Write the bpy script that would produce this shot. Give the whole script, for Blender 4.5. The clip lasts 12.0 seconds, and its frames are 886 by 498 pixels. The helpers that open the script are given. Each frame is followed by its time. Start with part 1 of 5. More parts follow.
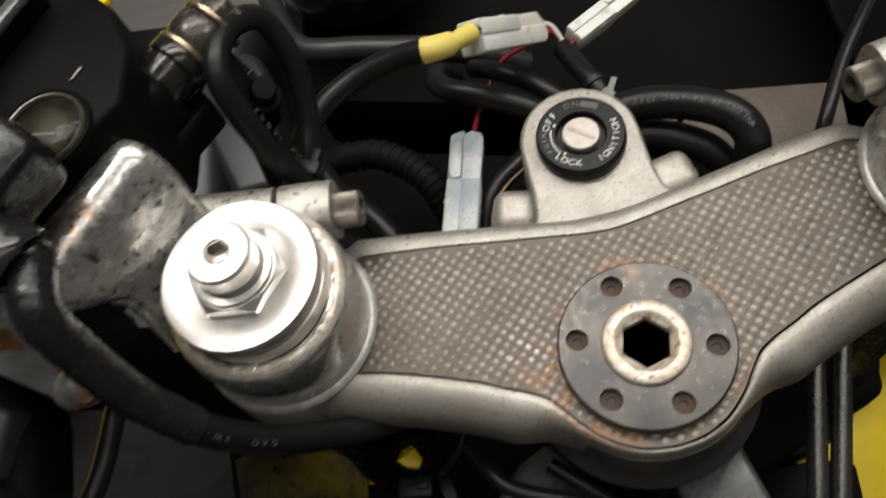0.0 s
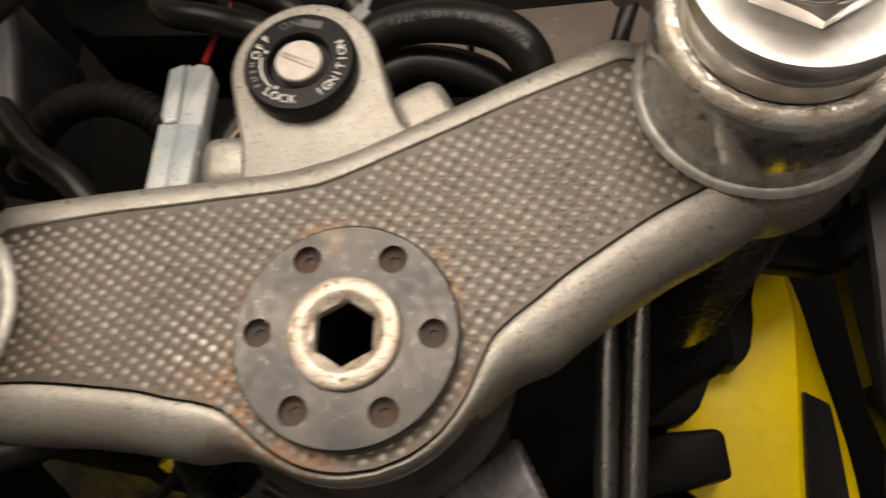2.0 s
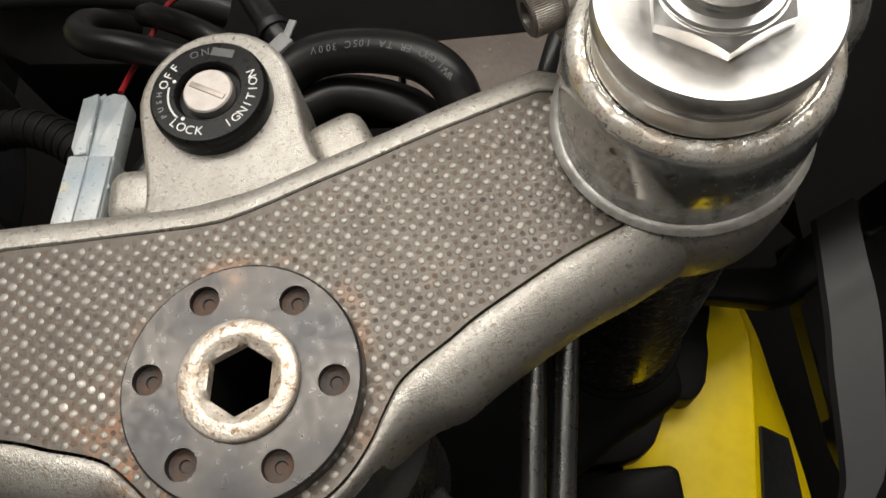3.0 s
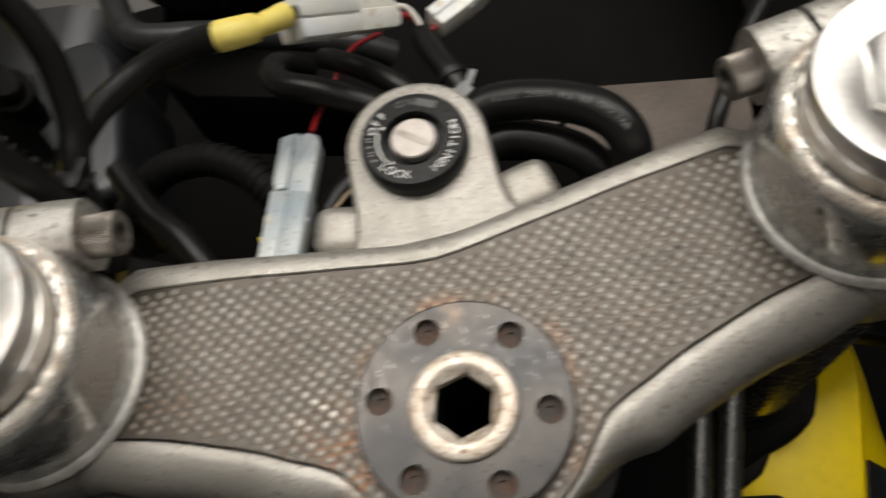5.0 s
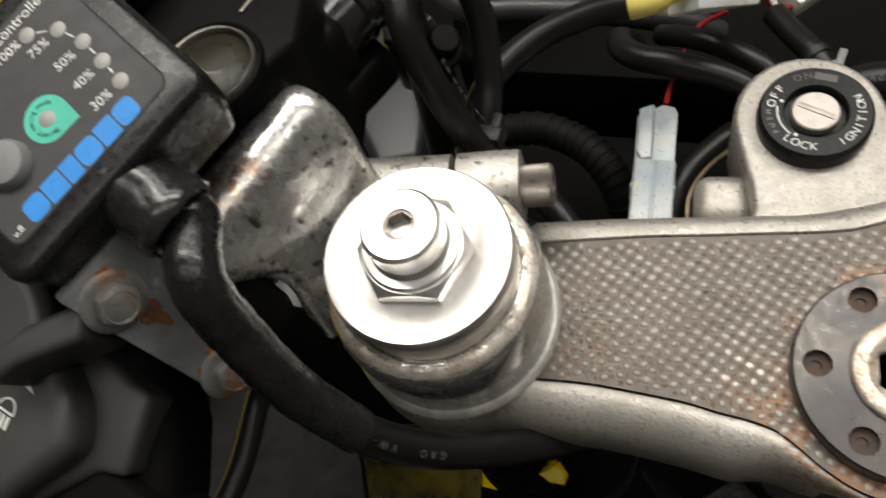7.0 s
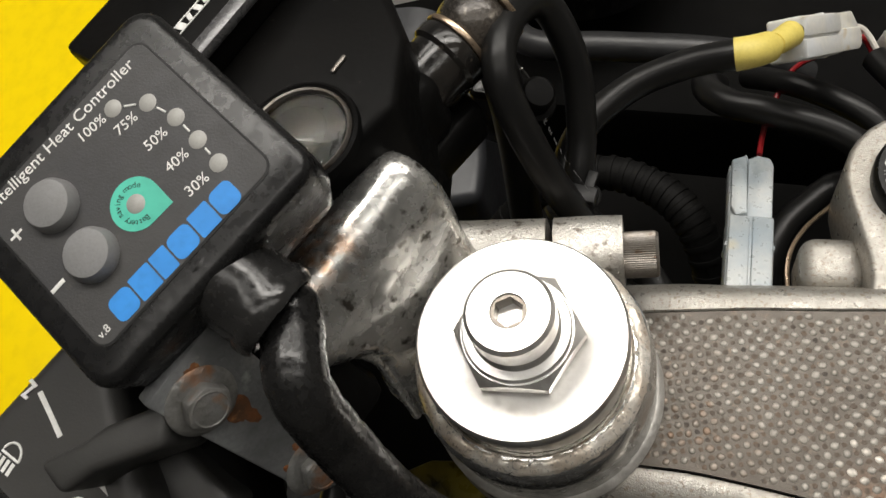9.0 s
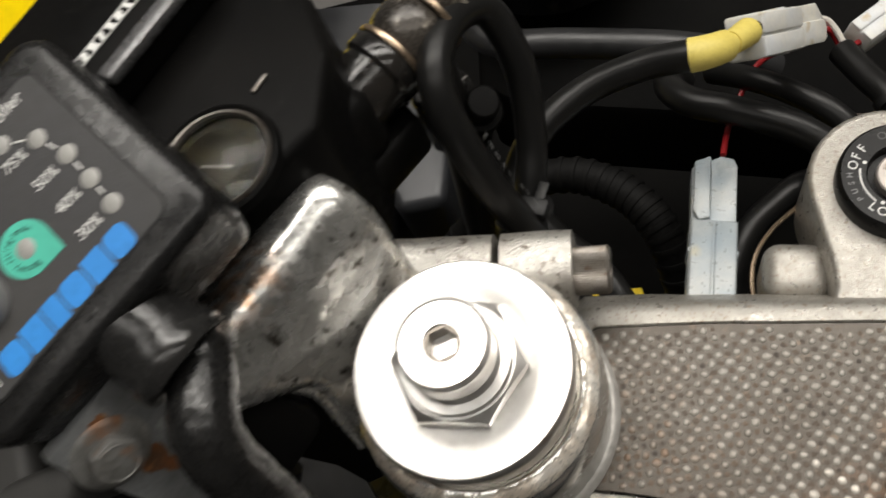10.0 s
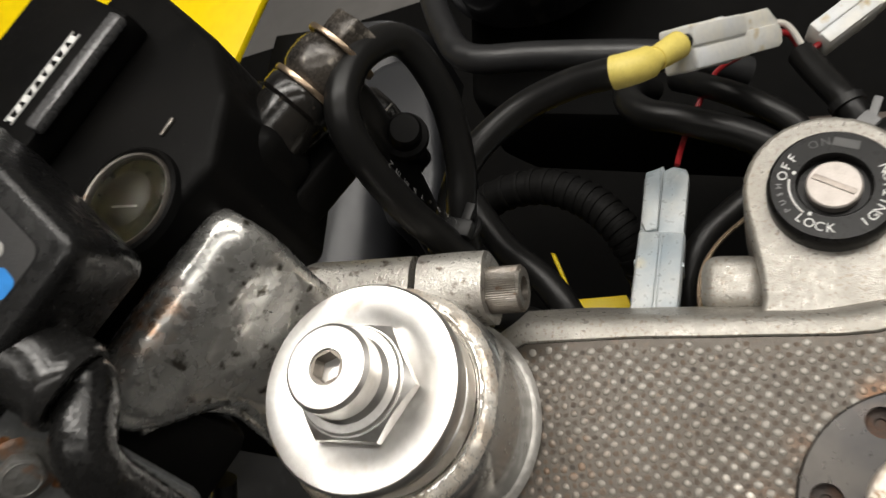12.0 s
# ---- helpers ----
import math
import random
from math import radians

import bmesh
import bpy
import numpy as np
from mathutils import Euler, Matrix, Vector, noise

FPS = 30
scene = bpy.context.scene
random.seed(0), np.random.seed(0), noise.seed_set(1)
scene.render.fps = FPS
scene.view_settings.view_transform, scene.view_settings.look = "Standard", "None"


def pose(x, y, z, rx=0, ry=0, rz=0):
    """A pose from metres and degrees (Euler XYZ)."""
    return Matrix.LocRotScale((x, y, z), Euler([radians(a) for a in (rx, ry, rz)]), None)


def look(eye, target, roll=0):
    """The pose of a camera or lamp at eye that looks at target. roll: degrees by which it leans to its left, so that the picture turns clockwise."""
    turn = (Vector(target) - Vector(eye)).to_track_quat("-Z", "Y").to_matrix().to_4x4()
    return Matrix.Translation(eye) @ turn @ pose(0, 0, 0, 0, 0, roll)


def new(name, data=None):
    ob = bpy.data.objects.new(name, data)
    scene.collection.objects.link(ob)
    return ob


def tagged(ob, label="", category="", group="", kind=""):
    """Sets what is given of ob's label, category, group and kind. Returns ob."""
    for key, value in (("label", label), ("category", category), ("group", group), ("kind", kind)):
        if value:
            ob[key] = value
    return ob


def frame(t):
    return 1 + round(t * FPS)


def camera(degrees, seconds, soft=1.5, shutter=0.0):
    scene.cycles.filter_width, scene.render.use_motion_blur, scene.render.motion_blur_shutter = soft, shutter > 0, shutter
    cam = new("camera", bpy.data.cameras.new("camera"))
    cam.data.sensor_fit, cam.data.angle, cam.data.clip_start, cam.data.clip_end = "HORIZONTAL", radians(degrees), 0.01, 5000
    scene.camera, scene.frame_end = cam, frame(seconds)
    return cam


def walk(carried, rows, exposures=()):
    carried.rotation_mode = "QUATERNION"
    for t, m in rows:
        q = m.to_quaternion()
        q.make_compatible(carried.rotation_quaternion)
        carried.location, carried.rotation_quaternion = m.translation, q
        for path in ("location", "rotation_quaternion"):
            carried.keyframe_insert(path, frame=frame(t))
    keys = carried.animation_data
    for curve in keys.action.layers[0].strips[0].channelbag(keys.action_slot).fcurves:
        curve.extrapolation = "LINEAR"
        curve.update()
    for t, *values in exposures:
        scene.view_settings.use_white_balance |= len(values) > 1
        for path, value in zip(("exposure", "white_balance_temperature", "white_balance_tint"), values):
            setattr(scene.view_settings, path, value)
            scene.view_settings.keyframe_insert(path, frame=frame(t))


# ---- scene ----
cam = camera(57.64, 12.0, 1.5, 0.5)
EXPOSURES = [(0.0, -0.12, 6500, 10), (1.0, 0.0, 6500, 10), (1.5, -0.34, 7100, 13), (2.0, -0.05, 7500, 15), (2.5, 0.12, 6500, 10), (4.5, -0.08, 6500, 10), (5.0, -0.16, 6500, 10), (6.0, -0.06, 6500, 10), (7.5, 0.0, 6500, 10), (9.5, -0.14, 6500, 10), (12.0, -0.16, 6500, 10)]
WALK = [
    (0.0, (-0.03419, -0.06631, 0.22574), (-0.04790, 0.02125, 0.04645), -21.61),
    (0.5, (-0.04726, -0.07507, 0.23213), (-0.06462, 0.00348, 0.04902), -24.48),
    (1.0, (-0.02244, -0.06684, 0.21613), (-0.03489, 0.00432, 0.02963), -23.75),
    (1.5, (0.00513, -0.06372, 0.19171), (-0.00602, 0.01159, 0.00677), -22.47),
    (2.0, (0.03084, -0.05384, 0.16462), (0.02455, 0.02119, -0.02067), -19.66),
    (2.5, (0.04626, -0.05355, 0.15502), (0.04644, 0.02348, -0.02955), -15.22),
    (4.5, (0.04346, -0.04411, 0.16539), (0.04343, 0.03937, -0.01635), -15.43),
    (5.0, (0.01385, -0.04523, 0.17854), (0.00286, 0.03999, -0.00206), -20.30),
    (5.5, (-0.02068, -0.05245, 0.18583), (-0.04023, 0.03446, 0.00677), -22.55),
    (6.0, (-0.03857, -0.05324, 0.18777), (-0.06331, 0.03260, 0.00883), -24.39),
    (6.5, (-0.05252, -0.05344, 0.19207), (-0.08271, 0.03196, 0.01376), -27.33),
    (7.0, (-0.06663, -0.04706, 0.19680), (-0.10128, 0.04099, 0.02061), -28.96),
    (7.5, (-0.07914, -0.04050, 0.19879), (-0.11675, 0.04930, 0.02409), -29.52),
    (9.5, (-0.08535, -0.02212, 0.19248), (-0.12344, 0.06681, 0.01743), -29.74),
    (10.0, (-0.07353, -0.01427, 0.18645), (-0.11131, 0.07193, 0.00998), -31.73),
    (10.5, (-0.05421, 0.01250, 0.16115), (-0.10728, 0.09285, -0.01414), -42.87),
    (11.0, (-0.04859, 0.01168, 0.14919), (-0.10354, 0.09065, -0.02615), -43.49),
    (11.5, (-0.04530, 0.00384, 0.15994), (-0.10147, 0.08567, -0.01369), -43.06),
    (12.0, (-0.03378, -0.01514, 0.18419), (-0.09172, 0.07187, 0.01368), -41.87),
]
walk(cam, [(t, look(eye, aim, roll)) for t, eye, aim, roll in WALK], EXPOSURES)

# ---------------------------------------------------------------- world and light
world = bpy.data.worlds.new("world")
scene.world = world
world.use_nodes = True
bg = world.node_tree.nodes["Background"]
bg.inputs["Color"].default_value = (0.9, 0.95, 1.0, 1)
bg.inputs["Strength"].default_value = 0.02

FLOOR, CEIL = -0.95, 1.55          # the clamp's top nut is the origin


def area_lamp(name, at, aim, size, size_y, power, colour):
    data = bpy.data.lights.new(name, "AREA")
    data.shape, data.size, data.size_y, data.energy, data.color = "RECTANGLE", size, size_y, power, colour
    ob = new(name, data)
    ob.matrix_world = look(at, aim)
    return ob


# light of three unseen ceiling tubes, ahead of the handlebars and over the seat
LAMP_Y = (0.5, -0.28, 1.0)
# the farthest tube is added only to brighten the right fork cap
for ly, power in zip(LAMP_Y, (29, 6.5, 14.5)):
    area_lamp("unseen_tube_light", (0.35, ly, CEIL - 0.09), (0.35, ly, 0), 2.4, 0.3, power, (1.0, 0.955, 0.885))

# ---------------------------------------------------------------- materials


def mat(name, base, rough=0.5, metal=0.0, var=None, scale=60.0, amount=0.5, bump=0.0, bump_scale=400.0, specks=None, speck_scale=300.0,
        speck_at=0.62, rough_var=0.03, speck_detail=2.0, coat=0.0, spec=0.5, sub=0.0, trans=0.0):
    """A surface with a slow stain, a fine grain, dark or rusty specks and fine relief."""
    m = bpy.data.materials.new(name)
    m.use_nodes = True
    nt = m.node_tree
    p = nt.nodes["Principled BSDF"]
    p.inputs["Roughness"].default_value, p.inputs["Metallic"].default_value = rough, metal
    p.inputs["Coat Weight"].default_value = coat
    p.inputs["Coat Roughness"].default_value = 0.06
    p.inputs["Specular IOR Level"].default_value = spec
    p.inputs["Subsurface Weight"].default_value = sub
    p.inputs["Subsurface Radius"].default_value = (0.002, 0.002, 0.002)
    p.inputs["Transmission Weight"].default_value = trans
    tc = nt.nodes.new("ShaderNodeTexCoord")

    def noise_at(sc, detail=4.0):
        n = nt.nodes.new("ShaderNodeTexNoise")
        n.inputs["Scale"].default_value, n.inputs["Detail"].default_value = sc, detail
        nt.links.new(tc.outputs["Object"], n.inputs["Vector"])
        return n

    def mix(fac, a, b):
        x = nt.nodes.new("ShaderNodeMix")
        x.data_type = "RGBA"
        nt.links.new(fac, x.inputs["Factor"])
        for socket, v in ((x.inputs[6], a), (x.inputs[7], b)):
            if isinstance(v, tuple):
                socket.default_value = (*v, 1)
            else:
                nt.links.new(v, socket)
        return x.outputs[2]

    def ramp(fac, lo, hi):
        r = nt.nodes.new("ShaderNodeMapRange")
        r.inputs["From Min"].default_value, r.inputs["From Max"].default_value = lo, hi
        nt.links.new(fac, r.inputs["Value"])
        return r.outputs["Result"]

    col = base
    slow, fine = noise_at(scale), noise_at(scale * 9)
    var = var or tuple(c * 0.75 for c in base)
    col = mix(ramp(slow.outputs["Fac"], 0.5 - 0.25 / max(amount, 0.05) * 0.5, 0.5 + 0.25 / max(amount, 0.05) * 0.5), base, var)
    col = mix(ramp(fine.outputs["Fac"], 0.45, 1.25), col, tuple(c * 0.8 for c in var))
    if specks:
        s = noise_at(speck_scale, speck_detail)
        col = mix(ramp(s.outputs["Fac"], speck_at, speck_at + 0.12), col, specks)
    if isinstance(col, tuple):
        p.inputs["Base Color"].default_value = (*col, 1)
    else:
        nt.links.new(col, p.inputs["Base Color"])
    rv = nt.nodes.new("ShaderNodeMapRange")
    rv.inputs["To Min"].default_value, rv.inputs["To Max"].default_value = max(0.02, rough - rough_var), min(1, rough + rough_var)
    rv.inputs["From Min"].default_value, rv.inputs["From Max"].default_value = 0.35, 0.65
    nt.links.new(fine.outputs["Fac"], rv.inputs["Value"])
    nt.links.new(rv.outputs["Result"], p.inputs["Roughness"])
    if bump:
        b = nt.nodes.new("ShaderNodeBump")
        b.inputs["Strength"].default_value, b.inputs["Distance"].default_value = bump, 0.0004
        g = noise_at(bump_scale)
        nt.links.new(g.outputs["Fac"], b.inputs["Height"])
        nt.links.new(b.outputs["Normal"], p.inputs["Normal"])
    return m


CAST = mat("cast_aluminium", (0.43, 0.412, 0.38), 0.37, 0.58, (0.35, 0.33, 0.295), 45, 0.8, 0.45, 2600, (0.27, 0.235, 0.19), 1000, 0.54, rough_var=0.1, speck_detail=10.0)


def turned_mat(name, cx, cy):
    """Bright turned aluminium: fine rings round its axis, smears, and streaks that fan out from the middle."""
    m = mat(name, (0.88, 0.875, 0.86), 0.34, 1.0, (0.76, 0.735, 0.7), 70, 0.9, 0.0, 900, (0.7, 0.62, 0.54), 120, 0.63, rough_var=0.05, speck_detail=5.0)
    nt = m.node_tree
    p = nt.nodes["Principled BSDF"]
    tc, off, mul = nt.nodes.new("ShaderNodeTexCoord"), nt.nodes.new("ShaderNodeVectorMath"), nt.nodes.new("ShaderNodeVectorMath")
    off.operation, mul.operation = "SUBTRACT", "MULTIPLY"
    off.inputs[1].default_value, mul.inputs[1].default_value = (cx * 0.001, cy * 0.001, 0), (1, 1, 0)
    nt.links.new(tc.outputs["Object"], off.inputs[0])
    nt.links.new(off.outputs[0], mul.inputs[0])
    length = nt.nodes.new("ShaderNodeVectorMath")
    length.operation = "LENGTH"
    nt.links.new(mul.outputs[0], length.inputs[0])
    n = nt.nodes.new("ShaderNodeTexNoise")
    n.noise_dimensions = "1D"
    n.inputs["Scale"].default_value, n.inputs["Detail"].default_value = 2600, 3
    nt.links.new(length.outputs["Value"], n.inputs["W"])
    bump = nt.nodes.new("ShaderNodeBump")
    bump.inputs["Strength"].default_value, bump.inputs["Distance"].default_value = 0.12, 0.0001
    nt.links.new(n.outputs["Fac"], bump.inputs["Height"])
    nt.links.new(bump.outputs["Normal"], p.inputs["Normal"])
    turned = nt.nodes.new("ShaderNodeTangent")
    turned.direction_type, turned.axis = "RADIAL", "Z"
    nt.links.new(turned.outputs["Tangent"], p.inputs["Tangent"])
    p.inputs["Anisotropic"].default_value, p.inputs["Anisotropic Rotation"].default_value = 0.6, 0.25
    return m


COLLAR = mat("worn_collar", (0.72, 0.71, 0.685), 0.19, 0.84, (0.58, 0.575, 0.56), 45, 0.8, 0.08, 700, (0.1, 0.09, 0.075), 300, 0.62, rough_var=0.09, speck_detail=9.0)
CHROME = mat("worn_chrome", (0.68, 0.675, 0.65), 0.25, 0.84, (0.52, 0.515, 0.495), 45, 0.9, 0.015, 380, (0.09, 0.08, 0.065), 330, 0.585, 0.09, speck_detail=9.0)
LUG = mat("cast_lug", (0.5, 0.485, 0.45), 0.36, 0.65, (0.36, 0.34, 0.31), 90, 0.9, 0.5, 1800, (0.13, 0.11, 0.09), 420, 0.58, rough_var=0.1, speck_detail=8.0)
BEAD = mat("corroded_rim", (0.84, 0.81, 0.75), 0.36, 0.45, (0.66, 0.57, 0.47), 160, 0.8, 0.8, 700, (0.34, 0.2, 0.11), 300, 0.64, rough_var=0.14, speck_detail=6.0)
NUT = mat("blued_steel", (0.036, 0.036, 0.038), 0.34, 0.75, (0.08, 0.074, 0.068), 48, 1.0, 0.0, 2500, rough_var=0.07)
BUSH = mat("pitted_zinc", (0.74, 0.68, 0.6), 0.4, 0.5, (0.56, 0.47, 0.38), 220, 0.9, 0.7, 1100, (0.3, 0.19, 0.11), 800, 0.56, speck_detail=8.0)
RUST = mat("orange_rust", (0.3, 0.11, 0.034), 0.85, 0, (0.13, 0.062, 0.03), 220, 0.9, 0.8, 900, (0.42, 0.19, 0.07), 500, 0.6)
PIT = mat("rusty_hole", (0.1, 0.055, 0.035), 0.8, 0.1, (0.06, 0.05, 0.045), 250, 0.9, 0.6, 900)
PLATE = mat("grey_zinc_plate", (0.34, 0.352, 0.36), 0.46, 0.5, (0.21, 0.216, 0.22), 110, 0.8, 0.6, 700, (0.46, 0.47, 0.47), 260, 0.6, rough_var=0.08, speck_detail=7.0)
FLANGE = mat("rusting_bolt", (0.3, 0.3, 0.29), 0.48, 0.5, (0.19, 0.185, 0.175), 160, 0.8, 0.8, 900, (0.33, 0.14, 0.05), 120, 0.52, speck_detail=7.0)
BLACK = mat("black_plastic", (0.0075, 0.0075, 0.008), 0.46, 0, (0.01, 0.01, 0.01), 50, 0.6, 0.05, 1800, spec=0.3)
BOOT = mat("moulded_rubber", (0.014, 0.014, 0.014), 0.22, 0, (0.02, 0.0195, 0.019), 80, 0.7, 0.1, 500, rough_var=0.1, spec=0.5)
SWITCH = mat("grained_plastic", (0.032, 0.032, 0.031), 0.42, 0, (0.04, 0.039, 0.037), 60, 0.6, 0.1, 1800, spec=0.45)
LINER = mat("dark_liner", (0.014, 0.0143, 0.015), 0.36, 0, (0.02, 0.02, 0.021), 25, 0.8, 0.12, 260, (0.035, 0.034, 0.033), 300, 0.7, rough_var=0.08, spec=0.45, speck_detail=7.0)
# yellow patches paint in the dim reflection of the yellow fairing
YELLOW_GLEAM = mat("yellow_gleam_black", (0.012, 0.011, 0.007), 0.3, 0, (0.19, 0.145, 0.008), 14, 1.0, 0.05, 300, rough_var=0.08)
# near-black: the shade of the deep gaps is put into the colour
CAVITY = mat("shaded_black", (0.0035, 0.0035, 0.0035), 0.8, 0, (0.005, 0.0048, 0.0045), 30, 0.6, spec=0.06)
CASE = mat("case_plastic", (0.0085, 0.0085, 0.009), 0.28, 0, (0.011, 0.011, 0.011), 60, 0.6, 0.05, 1500, (0.035, 0.033, 0.03), 420, 0.71, rough_var=0.06, spec=0.34, speck_detail=7.0)
FACE = mat("face_plastic", (0.034, 0.034, 0.036), 0.48, 0, (0.044, 0.043, 0.042), 45, 0.9, 0.15, 2500, (0.06, 0.057, 0.053), 200, 0.65, rough_var=0.1, speck_detail=8.0)
GLOSS = mat("gloss_black_paint", (0.005, 0.005, 0.0055), 0.13, 0, (0.008, 0.008, 0.008), 30, 0.5, 0.02, 600, coat=0.2, rough_var=0.05)
ENAMEL = mat("black_enamel", (0.0045, 0.0045, 0.0045), 0.4, 0, (0.0068, 0.0065, 0.0062), 60, 0.7, 0.12, 700, (0.026, 0.023, 0.02), 500, 0.68, spec=0.045, rough_var=0.08, speck_detail=7.0)
HOSE = mat("dull_hose", (0.0045, 0.0045, 0.0045), 0.6, 0, (0.006, 0.0058, 0.0055), 60, 0.6, 0.1, 900, spec=0.1)
OILY = mat("oily_black", (0.008, 0.008, 0.008), 0.17, 0, (0.018, 0.016, 0.014), 120, 0.7, 0.3, 170, (0.07, 0.058, 0.046), 330, 0.68, rough_var=0.1, spec=0.45)
CRUSTY = mat("crusted_banjo", (0.03, 0.027, 0.024), 0.26, 0.3, (0.075, 0.065, 0.055), 130, 0.9, 0.6, 300, (0.3, 0.27, 0.23), 260, 0.62, rough_var=0.1, speck_detail=6.0)
RUBBER = mat("black_rubber", (0.0068, 0.0068, 0.0068), 0.33, 0, (0.0095, 0.0093, 0.009), 60, 0.6, 0.05, 1400, (0.016, 0.015, 0.014), 240, 0.66, spec=0.24, speck_detail=6.0)
SCUFFED = mat("scuffed_black", (0.008, 0.008, 0.008), 0.42, 0, (0.012, 0.0117, 0.0115), 60, 0.7, 0.15, 900, (0.035, 0.033, 0.03), 200, 0.68, spec=0.28, speck_detail=7.0)
TAPE = mat("dull_tape", (0.0075, 0.0075, 0.0075), 0.27, 0, (0.012, 0.0117, 0.0115), 90, 0.7, 0.55, 120, (0.025, 0.024, 0.022), 260, 0.66, rough_var=0.14, spec=0.35, speck_detail=7.0)
SATIN = mat("satin_grey_panel", (0.02, 0.021, 0.024), 0.38, 0.15, (0.026, 0.027, 0.03), 30, 0.5, 0.01, 1500, rough_var=0.03)
FRAME = mat("grey_frame_paint", (0.11, 0.11, 0.115), 0.28, 0.35, (0.14, 0.14, 0.142), 60, 0.6, 0.25, 500, (0.05, 0.046, 0.042), 300, 0.66, speck_detail=6.0)
YELLOW = mat("yellow_paint", (0.86, 0.635, 0.0), 0.36, 0, (0.84, 0.615, 0.0), 14, 0.5, 0, 1200, (0.5, 0.36, 0.02), 420, 0.74, spec=0.3, speck_detail=3.0)
SHRINK = mat("yellow_sleeve", (0.75, 0.62, 0.16), 0.5, 0, (0.68, 0.55, 0.12), 150, 0.6, 0.2, 700, (0.2, 0.15, 0.05), 300, 0.75)
NYLON = mat("milky_nylon", (0.58, 0.605, 0.6), 0.3, 0, (0.42, 0.49, 0.54), 70, 0.9, 0.1, 700, (0.62, 0.6, 0.5), 90, 0.6, sub=0.6, trans=0.28, speck_detail=4.0)
NYLON_OLD = mat("yellowed_nylon", (0.76, 0.73, 0.64), 0.36, 0, (0.68, 0.7, 0.72), 70, 0.7, 0.15, 700, (0.5, 0.4, 0.22), 140, 0.64, sub=0.4, trans=0.08, speck_detail=6.0)
RED = mat("red_wire", (0.3, 0.01, 0.014), 0.4)
WHITE_WIRE = mat("white_wire", (0.7, 0.66, 0.6), 0.4)
GREEN_WIRE = mat("green_wire", (0.02, 0.08, 0.05), 0.4)
BLUE_WIRE = mat("blue_wire", (0.008, 0.016, 0.07), 0.4)
PRINT = mat("white_print", (0.82, 0.82, 0.8), 0.6, 0, (0.66, 0.66, 0.64), 300, 0.8)
GREY_PRINT = mat("grey_print", (0.3, 0.3, 0.3), 0.6)
DIM_PRINT = mat("dim_print", (0.1, 0.1, 0.1), 0.6)
BLUE = mat("blue_print", (0.03, 0.28, 0.78), 0.5)
TEAL = mat("teal_print", (0.08, 0.56, 0.42), 0.5)
BUTTON = mat("grey_rubber_button", (0.2, 0.2, 0.205), 0.55, 0, (0.17, 0.17, 0.17), 200, 0.5, 0.1, 2000)
LENS_DOT = mat("grey_lens", (0.36, 0.355, 0.335), 0.4, 0, (0.3, 0.295, 0.28), 300, 0.6)
LOCK = mat("lock_face", (0.5, 0.46, 0.43), 0.5, 0.5, (0.42, 0.38, 0.35), 250, 0.6, 0.2, 1500)
COVER = mat("dark_worn_steel", (0.045, 0.044, 0.044), 0.42, 0.5, (0.065, 0.062, 0.058), 70, 0.8, 0.3, 700, (0.16, 0.155, 0.15), 420, 0.66, rough_var=0.1, speck_detail=7.0)
STEELPIPE = mat("dark_pipe", (0.09, 0.09, 0.09), 0.3, 0.85, (0.13, 0.125, 0.12), 60, 0.6, 0.05, 900, rough_var=0.04)
SOCKET = mat("socket_steel", (0.25, 0.22, 0.19), 0.4, 0.8)
STEEL = mat("bolt_steel", (0.27, 0.255, 0.235), 0.42, 0.8, (0.19, 0.165, 0.14), 200, 0.6, 0.3, 900, (0.12, 0.075, 0.045), 400, 0.6, rough_var=0.1, speck_detail=6.0)
RIM = mat("worn_rim", (0.64, 0.625, 0.59), 0.4, 0.45, (0.38, 0.365, 0.34), 200, 0.8, 0.5, 700)
BRASS = mat("crush_washer", (0.55, 0.42, 0.3), 0.3, 0.9)
DARKTUBE = mat("polished_fork_tube", (0.42, 0.4, 0.36), 0.24, 1.0, (0.34, 0.32, 0.28), 40, 0.5, 0, 500, (0.12, 0.1, 0.08), 500, 0.7, 0.06)
SIGHT = mat("dull_sight_disc", (0.05, 0.042, 0.02), 0.4, 0.1, (0.02, 0.016, 0.008), 160, 0.8)
OIL = mat("sight_oil", (0.011, 0.0095, 0.005), 0.25, 0, (0.045, 0.039, 0.019), 260, 0.9, spec=0.3)
DIRTY = mat("dusty_bracket", (0.1, 0.078, 0.064), 0.65, 0.1, (0.065, 0.051, 0.042), 60, 0.7, 0.5, 900, (0.15, 0.12, 0.098), 500, 0.66, speck_detail=6.0)
CONCRETE = mat("concrete", (0.22, 0.21, 0.2), 0.8, 0, (0.16, 0.155, 0.15), 3, 0.7, 0.3, 60)
PLASTER = mat("grey_plaster", (0.56, 0.555, 0.535), 0.85, 0, (0.5, 0.495, 0.475), 2, 0.6, 0.2, 80)


def glass_mat():
    m = bpy.data.materials.new("clear_glass")
    m.use_nodes = True
    p = m.node_tree.nodes["Principled BSDF"]
    p.inputs["Transmission Weight"].default_value, p.inputs["Roughness"].default_value, p.inputs["IOR"].default_value = 1.0, 0.03, 1.18
    return m


def lamp_mat():
    m = bpy.data.materials.new("lit_tube")
    m.use_nodes = True
    p = m.node_tree.nodes["Principled BSDF"]
    p.inputs["Emission Color"].default_value, p.inputs["Emission Strength"].default_value = (1, 0.96, 0.9, 1), 6.0
    return m


